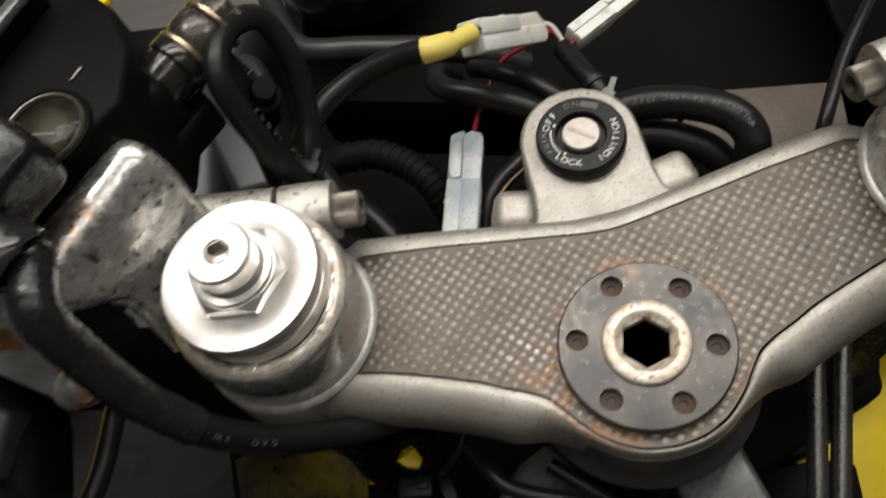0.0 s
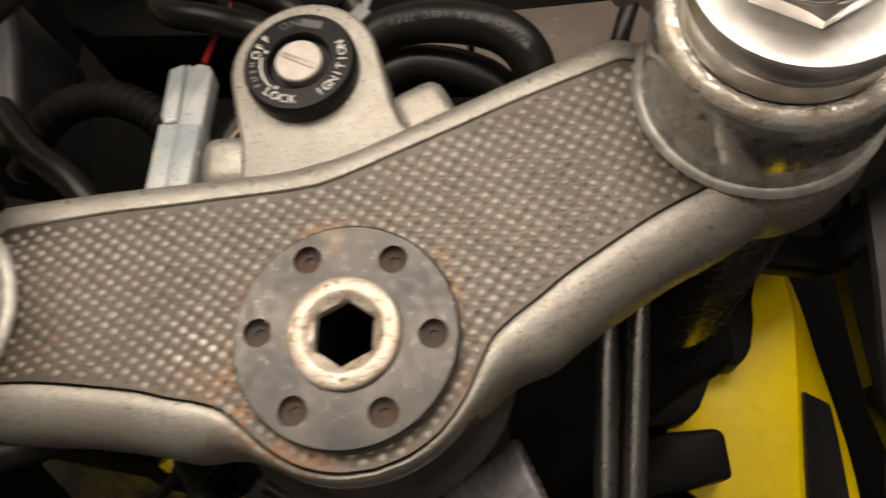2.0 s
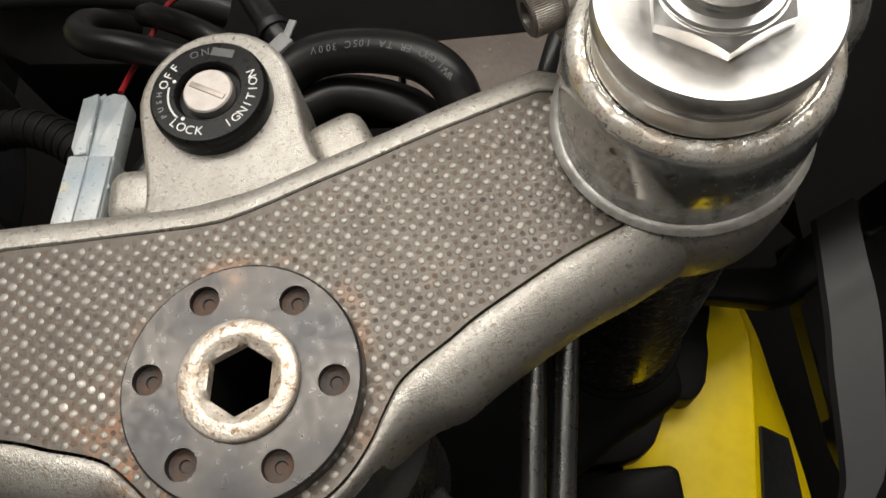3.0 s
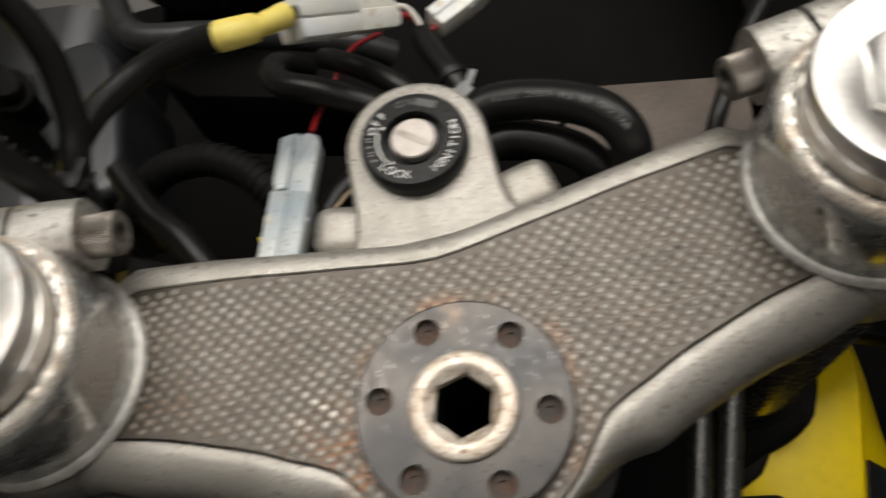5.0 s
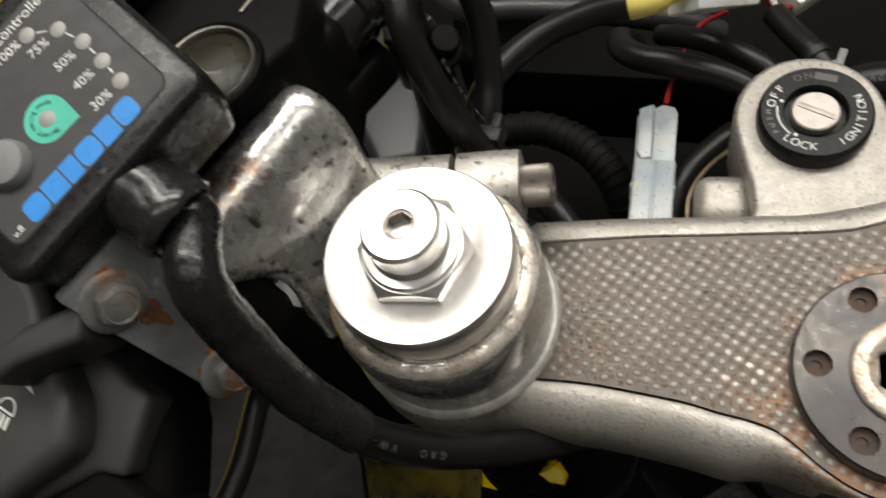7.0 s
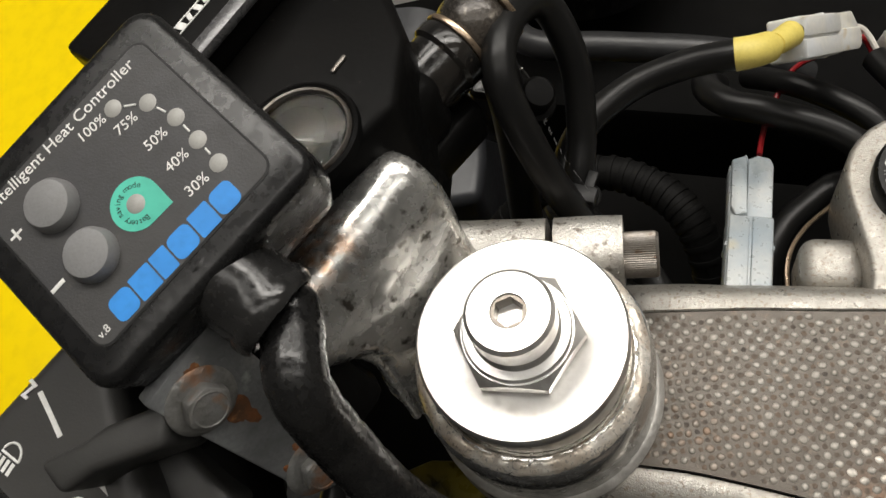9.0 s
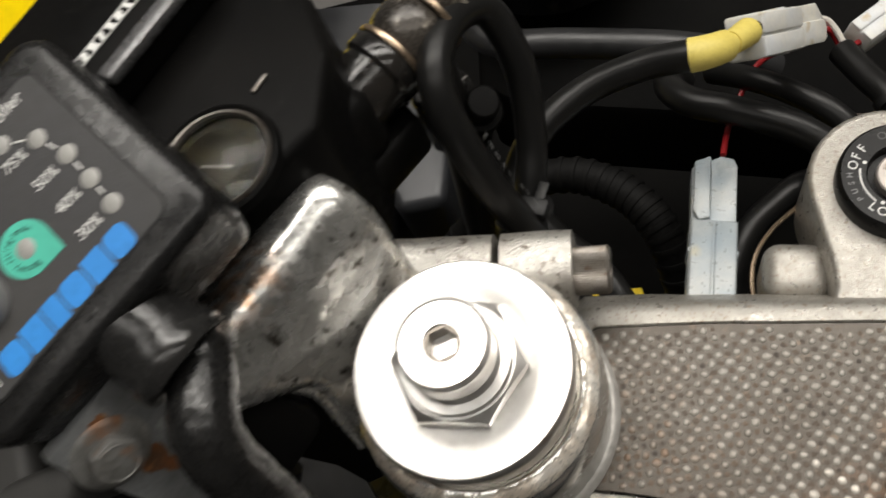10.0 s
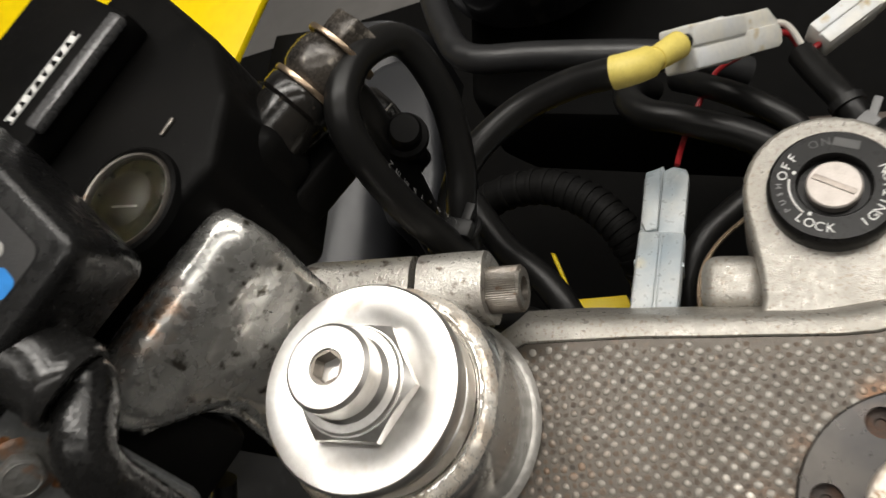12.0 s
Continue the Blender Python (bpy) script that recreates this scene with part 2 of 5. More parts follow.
def stained(m, centre, r0, r1, colour, scale):
    """Adds a patchy stain to a metal, strongest at r0 from a centre and gone at r1."""
    nt = m.node_tree
    p = nt.nodes["Principled BSDF"]
    old = p.inputs["Base Color"].links[0].from_socket
    tc = nt.nodes.new("ShaderNodeTexCoord")
    dist = nt.nodes.new("ShaderNodeVectorMath")
    dist.operation = "DISTANCE"
    nt.links.new(tc.outputs["Object"], dist.inputs[0])
    dist.inputs[1].default_value = Vector(centre) * 0.001
    near = nt.nodes.new("ShaderNodeMapRange")
    near.inputs["From Min"].default_value, near.inputs["From Max"].default_value = r1 * 0.001, r0 * 0.001
    nt.links.new(dist.outputs["Value"], near.inputs["Value"])
    n = nt.nodes.new("ShaderNodeTexNoise")
    n.inputs["Scale"].default_value, n.inputs["Detail"].default_value = scale, 6
    nt.links.new(tc.outputs["Object"], n.inputs["Vector"])
    r = nt.nodes.new("ShaderNodeMapRange")
    r.inputs["From Min"].default_value, r.inputs["From Max"].default_value = 0.42, 0.62
    nt.links.new(n.outputs["Fac"], r.inputs["Value"])
    mul = nt.nodes.new("ShaderNodeMath")
    mul.operation = "MULTIPLY"
    nt.links.new(near.outputs["Result"], mul.inputs[0])
    nt.links.new(r.outputs["Result"], mul.inputs[1])
    x = nt.nodes.new("ShaderNodeMix")
    x.data_type = "RGBA"
    nt.links.new(mul.outputs[0], x.inputs["Factor"])
    nt.links.new(old, x.inputs[6])
    x.inputs[7].default_value = (*colour, 1)
    nt.links.new(x.outputs[2], p.inputs["Base Color"])
    return m


SHEET = mat("stamped_panel", (0.100, 0.088, 0.074), 0.42, 0.45, (0.082, 0.069, 0.056), 35, 0.7, 0.2, 2200, (0.14, 0.108, 0.08), 500, 0.6, speck_detail=8.0)
NUB = mat("worn_nubs", (0.31, 0.295, 0.267), 0.42, 0.4, (0.235, 0.216, 0.188), 70, 0.8, 0.2, 2500, spec=0.35)
DENT = mat("rusty_dents", (0.075, 0.057, 0.043), 0.6, 0.2, (0.11, 0.077, 0.053), 60, 0.9, 0.3, 1500, (0.04, 0.03, 0.023), 300, 0.56)
stained(SHEET, (-24, -12, -5), 8, 26, (0.2, 0.1, 0.05), 160)
stained(NUB, (-34, 7, -5), 3, 11, (0.6, 0.56, 0.5), 260)
stained(SHEET, (0, 0, -5), 25, 31, (0.24, 0.12, 0.06), 70)
stained(NUB, (0, 0, -5), 25, 31, (0.42, 0.26, 0.16), 70)
stained(NUB, (-72, 20, -5), 4, 26, (0.2, 0.14, 0.1), 200)
stained(CAST, (-20, -17, -6), 5, 17, (0.3, 0.17, 0.09), 500)
stained(CHROME, (-138, 53, 60), 4, 18, (0.2, 0.2, 0.195), 300)
stained(CHROME, (-125, 66, 46), 7, 15, (0.07, 0.075, 0.08), 300)
stained(CHROME, (-152, 36, 40), 4, 16, (0.16, 0.16, 0.155), 300)
stained(CHROME, (-140, 48, 60), 3, 11, (0.46, 0.25, 0.13), 260)
stained(CHROME, (-150, 38, 56), 3, 10, (0.4, 0.22, 0.12), 260)
stained(CHROME, (-119, 66, 30), 5, 14, (0.05, 0.052, 0.055), 260)
stained(NUT, (0, 24, 0), 3, 10, (0.13, 0.1, 0.08), 130)
DIAL = mat("dial_black", (0.0055, 0.0055, 0.0055), 0.3, 0, (0.008, 0.008, 0.008), 60, 0.5, 0.03, 1500, spec=0.18)
GLASS = glass_mat()
LIT = lamp_mat()

# ---------------------------------------------------------------- building helpers (millimetres)
MM = 0.001


def thing(name, at, label, category, group="", kind=""):
    ob = new(name)
    ob.empty_display_size = 0.01
    ob.location = Vector(at) * MM
    return tagged(ob, label, category, group, kind)


def mesh_of(name, bm, material, smooth=40):
    bmesh.ops.recalc_face_normals(bm, faces=bm.faces)
    me = bpy.data.meshes.new(name)
    for v in bm.verts:
        v.co *= MM
    if smooth:
        for f in bm.faces:
            f.smooth = True
        for e in bm.edges:
            if len(e.link_faces) == 2 and e.calc_face_angle(0) > radians(smooth):
                e.smooth = False
    bm.to_mesh(me)
    bm.free()
    me.materials.append(material)
    return me


def part(name, bm, material, parent=None, label="", smooth=40):
    ob = new(name, mesh_of(name, bm, material, smooth))
    if parent is not None:
        at = parent.location if parent.parent is None else parent.parent.location
        ob.parent = parent
        if parent.parent is None:
            ob.matrix_parent_inverse = Matrix.Translation(-at)
    return tagged(ob, label)


def add(bm, other):
    me = bpy.data.meshes.new("tmp")
    other.to_mesh(me)
    other.free()
    bm.from_mesh(me)
    bpy.data.meshes.remove(me)
    return bm


def frame_of(axis, up=(0, 0, 1)):
    z = Vector(axis).normalized()
    x = Vector(up).cross(z)
    if x.length < 1e-4:
        x = Vector((1, 0, 0)).cross(z)
        if x.length < 1e-4:
            x = Vector((0, 1, 0)).cross(z)
    x.normalize()
    return Matrix((x, z.cross(x), z)).transposed()


def lathe(profile, at=(0, 0, 0), axis=(0, 0, 1), n=48, close=False):
    """Turned shape: rows of radius and height along the axis."""
    bm = bmesh.new()
    m = frame_of(axis)
    rings = []
    for r, h in profile:
        if r < 1e-6:
            rings.append([bm.verts.new(m @ Vector((0, 0, h)) + Vector(at))])
        else:
            rings.append([bm.verts.new(m @ Vector((r * math.cos(2 * math.pi * k / n), r * math.sin(2 * math.pi * k / n), h)) + Vector(at)) for k in range(n)])
    pairs = list(zip(rings, rings[1:])) + ([(rings[-1], rings[0])] if close else [])
    for a, b in pairs:
        for k in range(n):
            q = [a[k % len(a)], a[(k + 1) % len(a)], b[(k + 1) % len(b)], b[k % len(b)]]
            q = list(dict.fromkeys(q))
            if len(q) > 2:
                bm.faces.new(q)
    return bm


def smooth_line(pts, steps=8):
    """Points along a Catmull-Rom curve through the given ones."""
    p = [Vector(q) for q in pts]
    p = [2 * p[0] - p[1]] + p + [2 * p[-1] - p[-2]]
    out = []
    for i in range(1, len(p) - 2):
        a, b, c, d = p[i - 1:i + 3]
        for k in range(steps):
            t = k / steps
            out.append(0.5 * (2 * b + (c - a) * t + (2 * a - 5 * b + 4 * c - d) * t * t + (3 * b - a - 3 * c + d) * t ** 3))
    return out + [p[-2]]


def tube(pts, r, n=12, steps=8, caps=True, wobble=0.0):
    bm = bmesh.new()
    line = smooth_line(pts, steps) if steps else [Vector(q) for q in pts]
    rings, x = [], None
    for i, c in enumerate(line):
        d = (line[min(i + 1, len(line) - 1)] - line[max(i - 1, 0)]).normalized()
        x = Vector((0.3, 0.2, 1)).cross(d) if x is None else x - d * x.dot(d)
        x.normalize()
        y = d.cross(x)
        rr = (r[0] + (r[1] - r[0]) * i / (len(line) - 1)) if isinstance(r, tuple) else r
        rr *= 1 + wobble * math.sin(i * 2.1) * math.sin(i * 0.7)
        rings.append([bm.verts.new(c + rr * (math.cos(2 * math.pi * k / n) * x + math.sin(2 * math.pi * k / n) * y)) for k in range(n)])
    for a, b in zip(rings, rings[1:]):
        for k in range(n):
            bm.faces.new((a[k], a[(k + 1) % n], b[(k + 1) % n], b[k]))
    if caps:
        bm.faces.new(rings[0])
        bm.faces.new(list(reversed(rings[-1])))
    return bm


def prism(poly, z0, z1, bevel=0.0, segs=2, at=(0, 0, 0), turn=None):
    bm = bmesh.new()
    lo = [bm.verts.new((x, y, z0)) for x, y in poly]
    hi = [bm.verts.new((x, y, z1)) for x, y in poly]
    bm.faces.new(hi)
    bm.faces.new(list(reversed(lo)))
    n = len(poly)
    for k in range(n):
        bm.faces.new((lo[k], lo[(k + 1) % n], hi[(k + 1) % n], hi[k]))
    bmesh.ops.recalc_face_normals(bm, faces=bm.faces)
    if bevel:
        bmesh.ops.bevel(bm, geom=[e for e in bm.edges if e.calc_face_angle(0) > 0.35], offset=bevel, segments=segs, profile=0.5, affect="EDGES", clamp_overlap=True)
    place(bm, at, turn)
    return bm


def place(bm, at=(0, 0, 0), turn=None):
    for v in bm.verts:
        v.co = (turn @ v.co if turn else v.co) + Vector(at)
    return bm


def rect(w, h, r=0.0, n=5):
    if not r:
        return [(-w / 2, -h / 2), (w / 2, -h / 2), (w / 2, h / 2), (-w / 2, h / 2)]
    out = []
    for cx, cy, a in ((w / 2 - r, -h / 2 + r, -90), (w / 2 - r, h / 2 - r, 0), (-w / 2 + r, h / 2 - r, 90), (-w / 2 + r, -h / 2 + r, 180)):
        for k in range(n + 1):
            q = radians(a + 90 * k / n)
            out.append((cx + r * math.cos(q), cy + r * math.sin(q)))
    return out


def circle(r, n=32, at=(0, 0), phase=0.0):
    return [(at[0] + r * math.cos(2 * math.pi * k / n + phase), at[1] + r * math.sin(2 * math.pi * k / n + phase)) for k in range(n)]


def box(size, at, turn=None, bevel=0.5, segs=2):
    sx, sy, sz = size
    return prism(rect(sx, sy), -sz / 2, sz / 2, bevel, segs, at, turn)


def holed(outer, holes, z0, z1):
    """A plate with holes through it."""
    bm = bmesh.new()
    loops = []
    for loop in [outer] + holes:
        vs = [bm.verts.new((x, y, z1)) for x, y in loop]
        loops.append(vs)
        for k in range(len(vs)):
            bm.edges.new((vs[k], vs[(k + 1) % len(vs)]))
    bmesh.ops.triangle_fill(bm, edges=bm.edges, use_beauty=True)
    low = {v: bm.verts.new((v.co.x, v.co.y, z0)) for vs in loops for v in vs}
    for f in list(bm.faces):
        bm.faces.new([low[v] for v in reversed(f.verts)])
    for vs in loops:
        for k in range(len(vs)):
            a, b = vs[k], vs[(k + 1) % len(vs)]
            bm.faces.new((a, b, low[b], low[a]))
    return bm


def loft(sections, close_ends=True):
    """Skin over closed sections with equal numbers of points."""
    bm = bmesh.new()
    rings = [[bm.verts.new(p) for p in s] for s in sections]
    n = len(rings[0])
    for a, b in zip(rings, rings[1:]):
        for k in range(n):
            bm.faces.new((a[k], a[(k + 1) % n], b[(k + 1) % n], b[k]))
    if close_ends:
        bm.faces.new(list(reversed(rings[0])))
        bm.faces.new(rings[-1])
    return bm


def ribbon(rows, n=24, power=3.0, steps=6, dip=0.0):
    """A cast limb: rows of centre, half width vector, half thickness vector; rounded oblong sections."""
    keys = [smooth_line([r[i] for r in rows], steps) for i in range(3)]
    secs = []
    for c, w, t in zip(*keys):
        ring = []
        for k in range(n):
            a = 2 * math.pi * k / n
            ca, sa = math.cos(a), math.sin(a)
            lift = math.copysign(abs(sa) ** (2 / power), sa)
            if sa > 0:
                lift *= 1 - dip * math.exp(-(ca / 0.62) ** 4)
            ring.append(c + w * math.copysign(abs(ca) ** (2 / power), ca) + t * lift)
        secs.append(ring)
    return loft(secs)


def lettering(name, words, size, at, turn, material, parent, depth=0.03, align="CENTER", label=""):
    """Raised print: words in the built-in font, as a mesh."""
    cu = bpy.data.curves.new(name, "FONT")
    cu.body, cu.size, cu.extrude, cu.align_x, cu.align_y, cu.resolution_u = words, size, depth, align, "CENTER", 3
    tmp = new("tmp", cu)
    bpy.context.view_layer.update()
    me = bpy.data.meshes.new_from_object(tmp)
    bpy.data.objects.remove(tmp)
    bm = bmesh.new()
    bm.from_mesh(me)
    bpy.data.meshes.remove(me)
    place(bm, at, turn)
    return part(name, bm, material, parent, label, smooth=0)


def turn_z(a):
    return Matrix.Rotation(radians(a), 3, "Z")


# ---------------------------------------------------------------- the garage
def slab(name, size, at, material, label, category):
    bm = box([s * 1000 for s in size], [a * 1000 for a in at], None, 0)
    ob = part(name, bm, material, None, label, 0)
    return tagged(ob, category=category, kind="structure")


slab("floor", (6, 6, 0.1), (0, 0, FLOOR - 0.05), CONCRETE, "grey concrete garage floor under the motorcycle", "floor")
slab("ceiling", (6, 6, 0.1), (0, 0, CEIL + 0.05), PLASTER, "plain grey garage ceiling", "ceiling")
for nm, sz, at in (("wall_north", (6, 0.1, 2.5), (0, 3.05, 0.3)), ("wall_south", (6, 0.1, 2.5), (0, -3.05, 0.3)),
                   ("wall_east", (0.1, 6.2, 2.5), (3.05, 0, 0.3)), ("wall_west", (0.1, 6.2, 2.5), (-3.05, 0, 0.3))):
    slab(nm, sz, at, PLASTER, "plain grey plastered garage wall", "wall")
for ly in LAMP_Y:
    top = CEIL * 1000
    lamp = thing("unseen_ceiling_lamp", (350, ly * 1000, top - 30), "unseen grey strip light added on the ceiling", "lamp", "strip lights")
    part("housing", box((2400, 120, 60), (350, ly * 1000, top - 31), None, 4), PLASTER, lamp)
    part("tube", tube([(-820, ly * 1000, top - 74), (1520, ly * 1000, top - 74)], 13, 12, 0), LIT, lamp, "lit white tube")

# ---------------------------------------------------------------- top yoke
FORK_L, FORK_R = (-104.4, 33.3), (105.5, 33.0)
UPPER_IN = [(0, 38.9), (8, 39.7), (22, 42), (36, 44.2), (50, 46.6), (64, 48.4), (78, 50.2)]
UPPER_OUT = [(0, 45.4), (9, 45.8), (22, 48.0), (36, 50.4), (51, 53.0), (64, 55.0), (79, 57.0)]
LOWER_IN = [(86, 12), (74, 9.2), (62.5, 5.4), (50, 0.8), (43, -2.6), (36.5, -5.4), (31, -8.6), (26.9, -13.2), (22.2, -19.2), (15.8, -24.8), (8, -28.3), (0, -29.4)]
LOWER_OUT = [(98, 3.5), (86, -0.5), (72, -4), (58, -9), (49.5, -12.5), (42.5, -16), (37.2, -18.8), (33, -22), (28, -26.5), (20, -32), (10, -35.3), (0, -36.3)]


def loop_of(top, bottom, end):
    right = top + end + bottom
    left = [(-x, y) for x, y in reversed(right[1:-1])]
    return right + left


def soft(points, steps=4):
    return [(v.x, v.y) for v in smooth_line([(x, y, 0) for x, y in points], steps)]


END_IN = [(90, 46), (92, 32), (91, 16)]
END_OUT = [(96, 52), (104, 32), (103, 12)]
IN = loop_of(soft(UPPER_IN), soft(LOWER_IN), END_IN)
OUT = loop_of(soft(UPPER_OUT), soft(LOWER_OUT), END_OUT)

yoke = thing("top_yoke", (0, 0, -28), "cast aluminium motorcycle top yoke with worn pale finish", "yoke")
# across the rim: share of the way out and height, on the rider's side and on the far side, which flares
rows = [((0.0, -6.5), (0.0, -6.5)), ((0.0, -4.3), (0.0, -4.4)), ((0.06, -3.9), (0.06, -4.0)), ((0.25, -4.1), (0.25, -4.0)), ((0.5, -5.2), (0.5, -4.2)), ((0.72, -7.2), (0.75, -4.6)), ((0.88, -10), (0.93, -5.4)),
        ((0.97, -13.5), (1.15, -7.5)), ((1.0, -17), (1.6, -14)), ((0.99, -22), (2.3, -23)), ((0.9, -26), (2.35, -26)), ((0.7, -28), (1.6, -28))]


# round the stem the lip is narrow, and its side drops straight
STEM = [(0.0, -6.5), (0.0, -4.3), (0.04, -3.9), (0.1, -4.0), (0.16, -4.6), (0.21, -6.5), (0.25, -10), (0.27, -14), (0.27, -19), (0.27, -24), (0.25, -27), (0.1, -28)]


secs = []
for (near, far), (sf, sz) in zip(rows, STEM):
    ring = []
    for a, b in zip(IN, OUT):
        f, z = far if a[1] > 30 and abs(a[0]) < 79 else near
        if a[1] < 0:
            w = max(0.0, min(1.0, (39 - abs(a[0])) / 21))
            w = w * w * (3 - 2 * w)
            f, z = f + w * (sf - f), z + w * (sz - z)
        ring.append(Vector((a[0] + f * (b[0] - a[0]), a[1] + f * (b[1] - a[1]), z)))
    secs.append(ring)
bm = loft(secs, False)
for cx, cy in (FORK_L, FORK_R):
    add(bm, lathe([(20, -30), (27, -30), (29.2, -27), (29.8, -18), (29.2, -11.5), (28.2, -8), (26.2, -5.8), (24, -5), (20, -5)], (cx, cy, 0), n=64))
part("casting", bm, CAST, yoke)
part("bearing_cover", lathe([(29.5, -9), (31.6, -9.5), (32.2, -12), (32.4, -20), (33.4, -23.5), (35.6, -25.5), (36.6, -27.5), (36, -30), (33, -31.5), (28, -31.5)], n=96), COVER, yoke, "dark worn steel bearing cover")


def inside(x, y, poly):
    """Which of the points lie within the outline."""
    hit = np.zeros(x.shape, bool)
    for (x0, y0), (x1, y1) in zip(poly[-1:] + poly[:-1], poly):
        if y0 != y1:
            hit ^= ((y0 > y) != (y1 > y)) & (x < (x1 - x0) * (y - y0) / (y1 - y0) + x0)
    return hit


def stamped_sheet(pitch=2.065):
    """Flat panel cut to the yoke's recess, with staggered rows of pressed nubs."""
    bm = holed([(x * 0.995, y + (0.75 if y < 30 else -0.15)) for x, y in IN], [circle(23, 48)], -6.5, -4.75)
    panel = part("stamped_panel", bm, SHEET, yoke, "grey-brown stamped metal panel with small nubs", smooth=0)
    rng = random.Random(3)
    for name, odd, rings, material, label in (("nub_field", 0, ((1.04, -0.05), (0.86, 0.1), (0.6, 0.2), (0.28, 0.25)), NUB, "worn pale pressed nubs"),
                                              ("dent_field", 1, ((0.66, 0.01), (0.56, 0.06), (0.42, 0.045), (0.22, 0.03)), DENT, "dark rusty pressed dents")):
        spots = [(i, j) for i in range(-46, 47) for j in range(-17, 26) if (i + j) % 2 == odd]
        gx = np.array([i * pitch + 0.25 * math.sin(j * pitch / 17) for i, j in spots])
        gy = np.array([j * pitch + 0.2 * math.sin(i * pitch / 23) for i, j in spots])
        ok = inside(gx, gy - 1.9, IN) & inside(gx, gy + 1.3, IN) & inside(gx - 1.2, gy, IN) & inside(gx + 1.2, gy, IN) & (gx ** 2 + gy ** 2 > 24 ** 2)
        verts, faces, n = [], [], 10
        for x, y in zip(gx[ok], gy[ok]):
            k, h, wob = rng.uniform(0.86, 1.08), rng.uniform(0.7, 1.2), rng.uniform(0, 6)
            x, y, at = x + rng.uniform(-0.06, 0.06), y + rng.uniform(-0.06, 0.06), len(verts)
            for r, z in rings:
                verts += [((x + r * k * (1 + 0.13 * math.sin(2 * q * 2 * math.pi / n + wob)) * math.cos(q * 2 * math.pi / n)) * MM, (y + r * k * math.sin(q * 2 * math.pi / n)) * MM, (-4.75 + z * h) * MM) for q in range(n)]
            verts.append((x * MM, y * MM, (-4.75 + rings[-1][1] * h + 0.02) * MM))
            for ring in range(3):
                faces += [(at + ring * n + q, at + ring * n + (q + 1) % n, at + ring * n + n + (q + 1) % n, at + ring * n + n + q) for q in range(n)]
            faces += [(at + 3 * n + q, at + 3 * n + (q + 1) % n, at + 4 * n) for q in range(n)]
        me = bpy.data.meshes.new(name)
        me.from_pydata(verts, [], faces)
        me.polygons.foreach_set("use_smooth", [True] * len(faces))
        me.materials.append(material)
        ob = new(name, me)
        ob.parent = panel
        tagged(ob, label, kind="stuff")


stamped_sheet()

# ---------------------------------------------------------------- steering stem nut
nut = thing("stem_nut", (0, 0, -4), "round dark steel stem nut with six holes", "nut")
holes = [circle(3.3, 20, (19.5 * math.cos(radians(a - 15.6)), 19.5 * math.sin(radians(a - 15.6)))) for a in range(0, 360, 60)]
bm = holed(circle(24.7, 72), holes + [circle(11.5, 40)], -4.4, 0.0)
add(bm, lathe([(24.7, 0.0), (25.2, -0.5), (25.3, -4.2), (24.7, -4.4)], n=72))
part("disc", bm, NUT, nut)
for k, a in enumerate(range(0, 360, 60)):
    q = radians(a - 15.6)
    part("hole_floor", lathe([(0, -2.9), (1.2, -3.0), (1.4, -2.4), (2.5, -2.3), (3.4, -2.0), (3.4, -6.2), (0, -6.2)], (19.5 * math.cos(q), 19.5 * math.sin(q), 0), n=16), PIT, nut, "rusty hole floor")
hexa = circle(7.6, 6, phase=radians(-15.6 + 30 + 60))
hexd = []
for i in range(6):
    for k in range(8):
        a, b = hexa[i], hexa[(i + 1) % 6]
        hexd.append((a[0] + (b[0] - a[0]) * k / 8, a[1] + (b[1] - a[1]) * k / 8))


def ring48(r, z):
    return [Vector((r * math.cos(math.atan2(y, x)), r * math.sin(math.atan2(y, x)), z)) for x, y in hexd]


bm = loft([ring48(12.5, -3), ring48(12.7, 0.9), ring48(12.5, 1.4), ring48(12.0, 1.8), ring48(9.6, 2.0), ring48(9.0, 1.9), ring48(8.2, 1.1), [Vector((x, y, 0.3)) for x, y in hexd],
           [Vector((x, y, -2.5)) for x, y in hexd]], False)
bolt = part("stem_bolt", bm, BUSH, nut, "pale pitted hex socket bolt", smooth=55)
# near-black walls and floor stand in for the shade down the hole
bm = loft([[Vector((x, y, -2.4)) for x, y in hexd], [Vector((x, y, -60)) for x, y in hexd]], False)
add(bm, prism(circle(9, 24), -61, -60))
part("socket", bm, CAVITY, bolt, "hex socket with its depth painted near-black")

# ---------------------------------------------------------------- fork legs and clip-on clamps


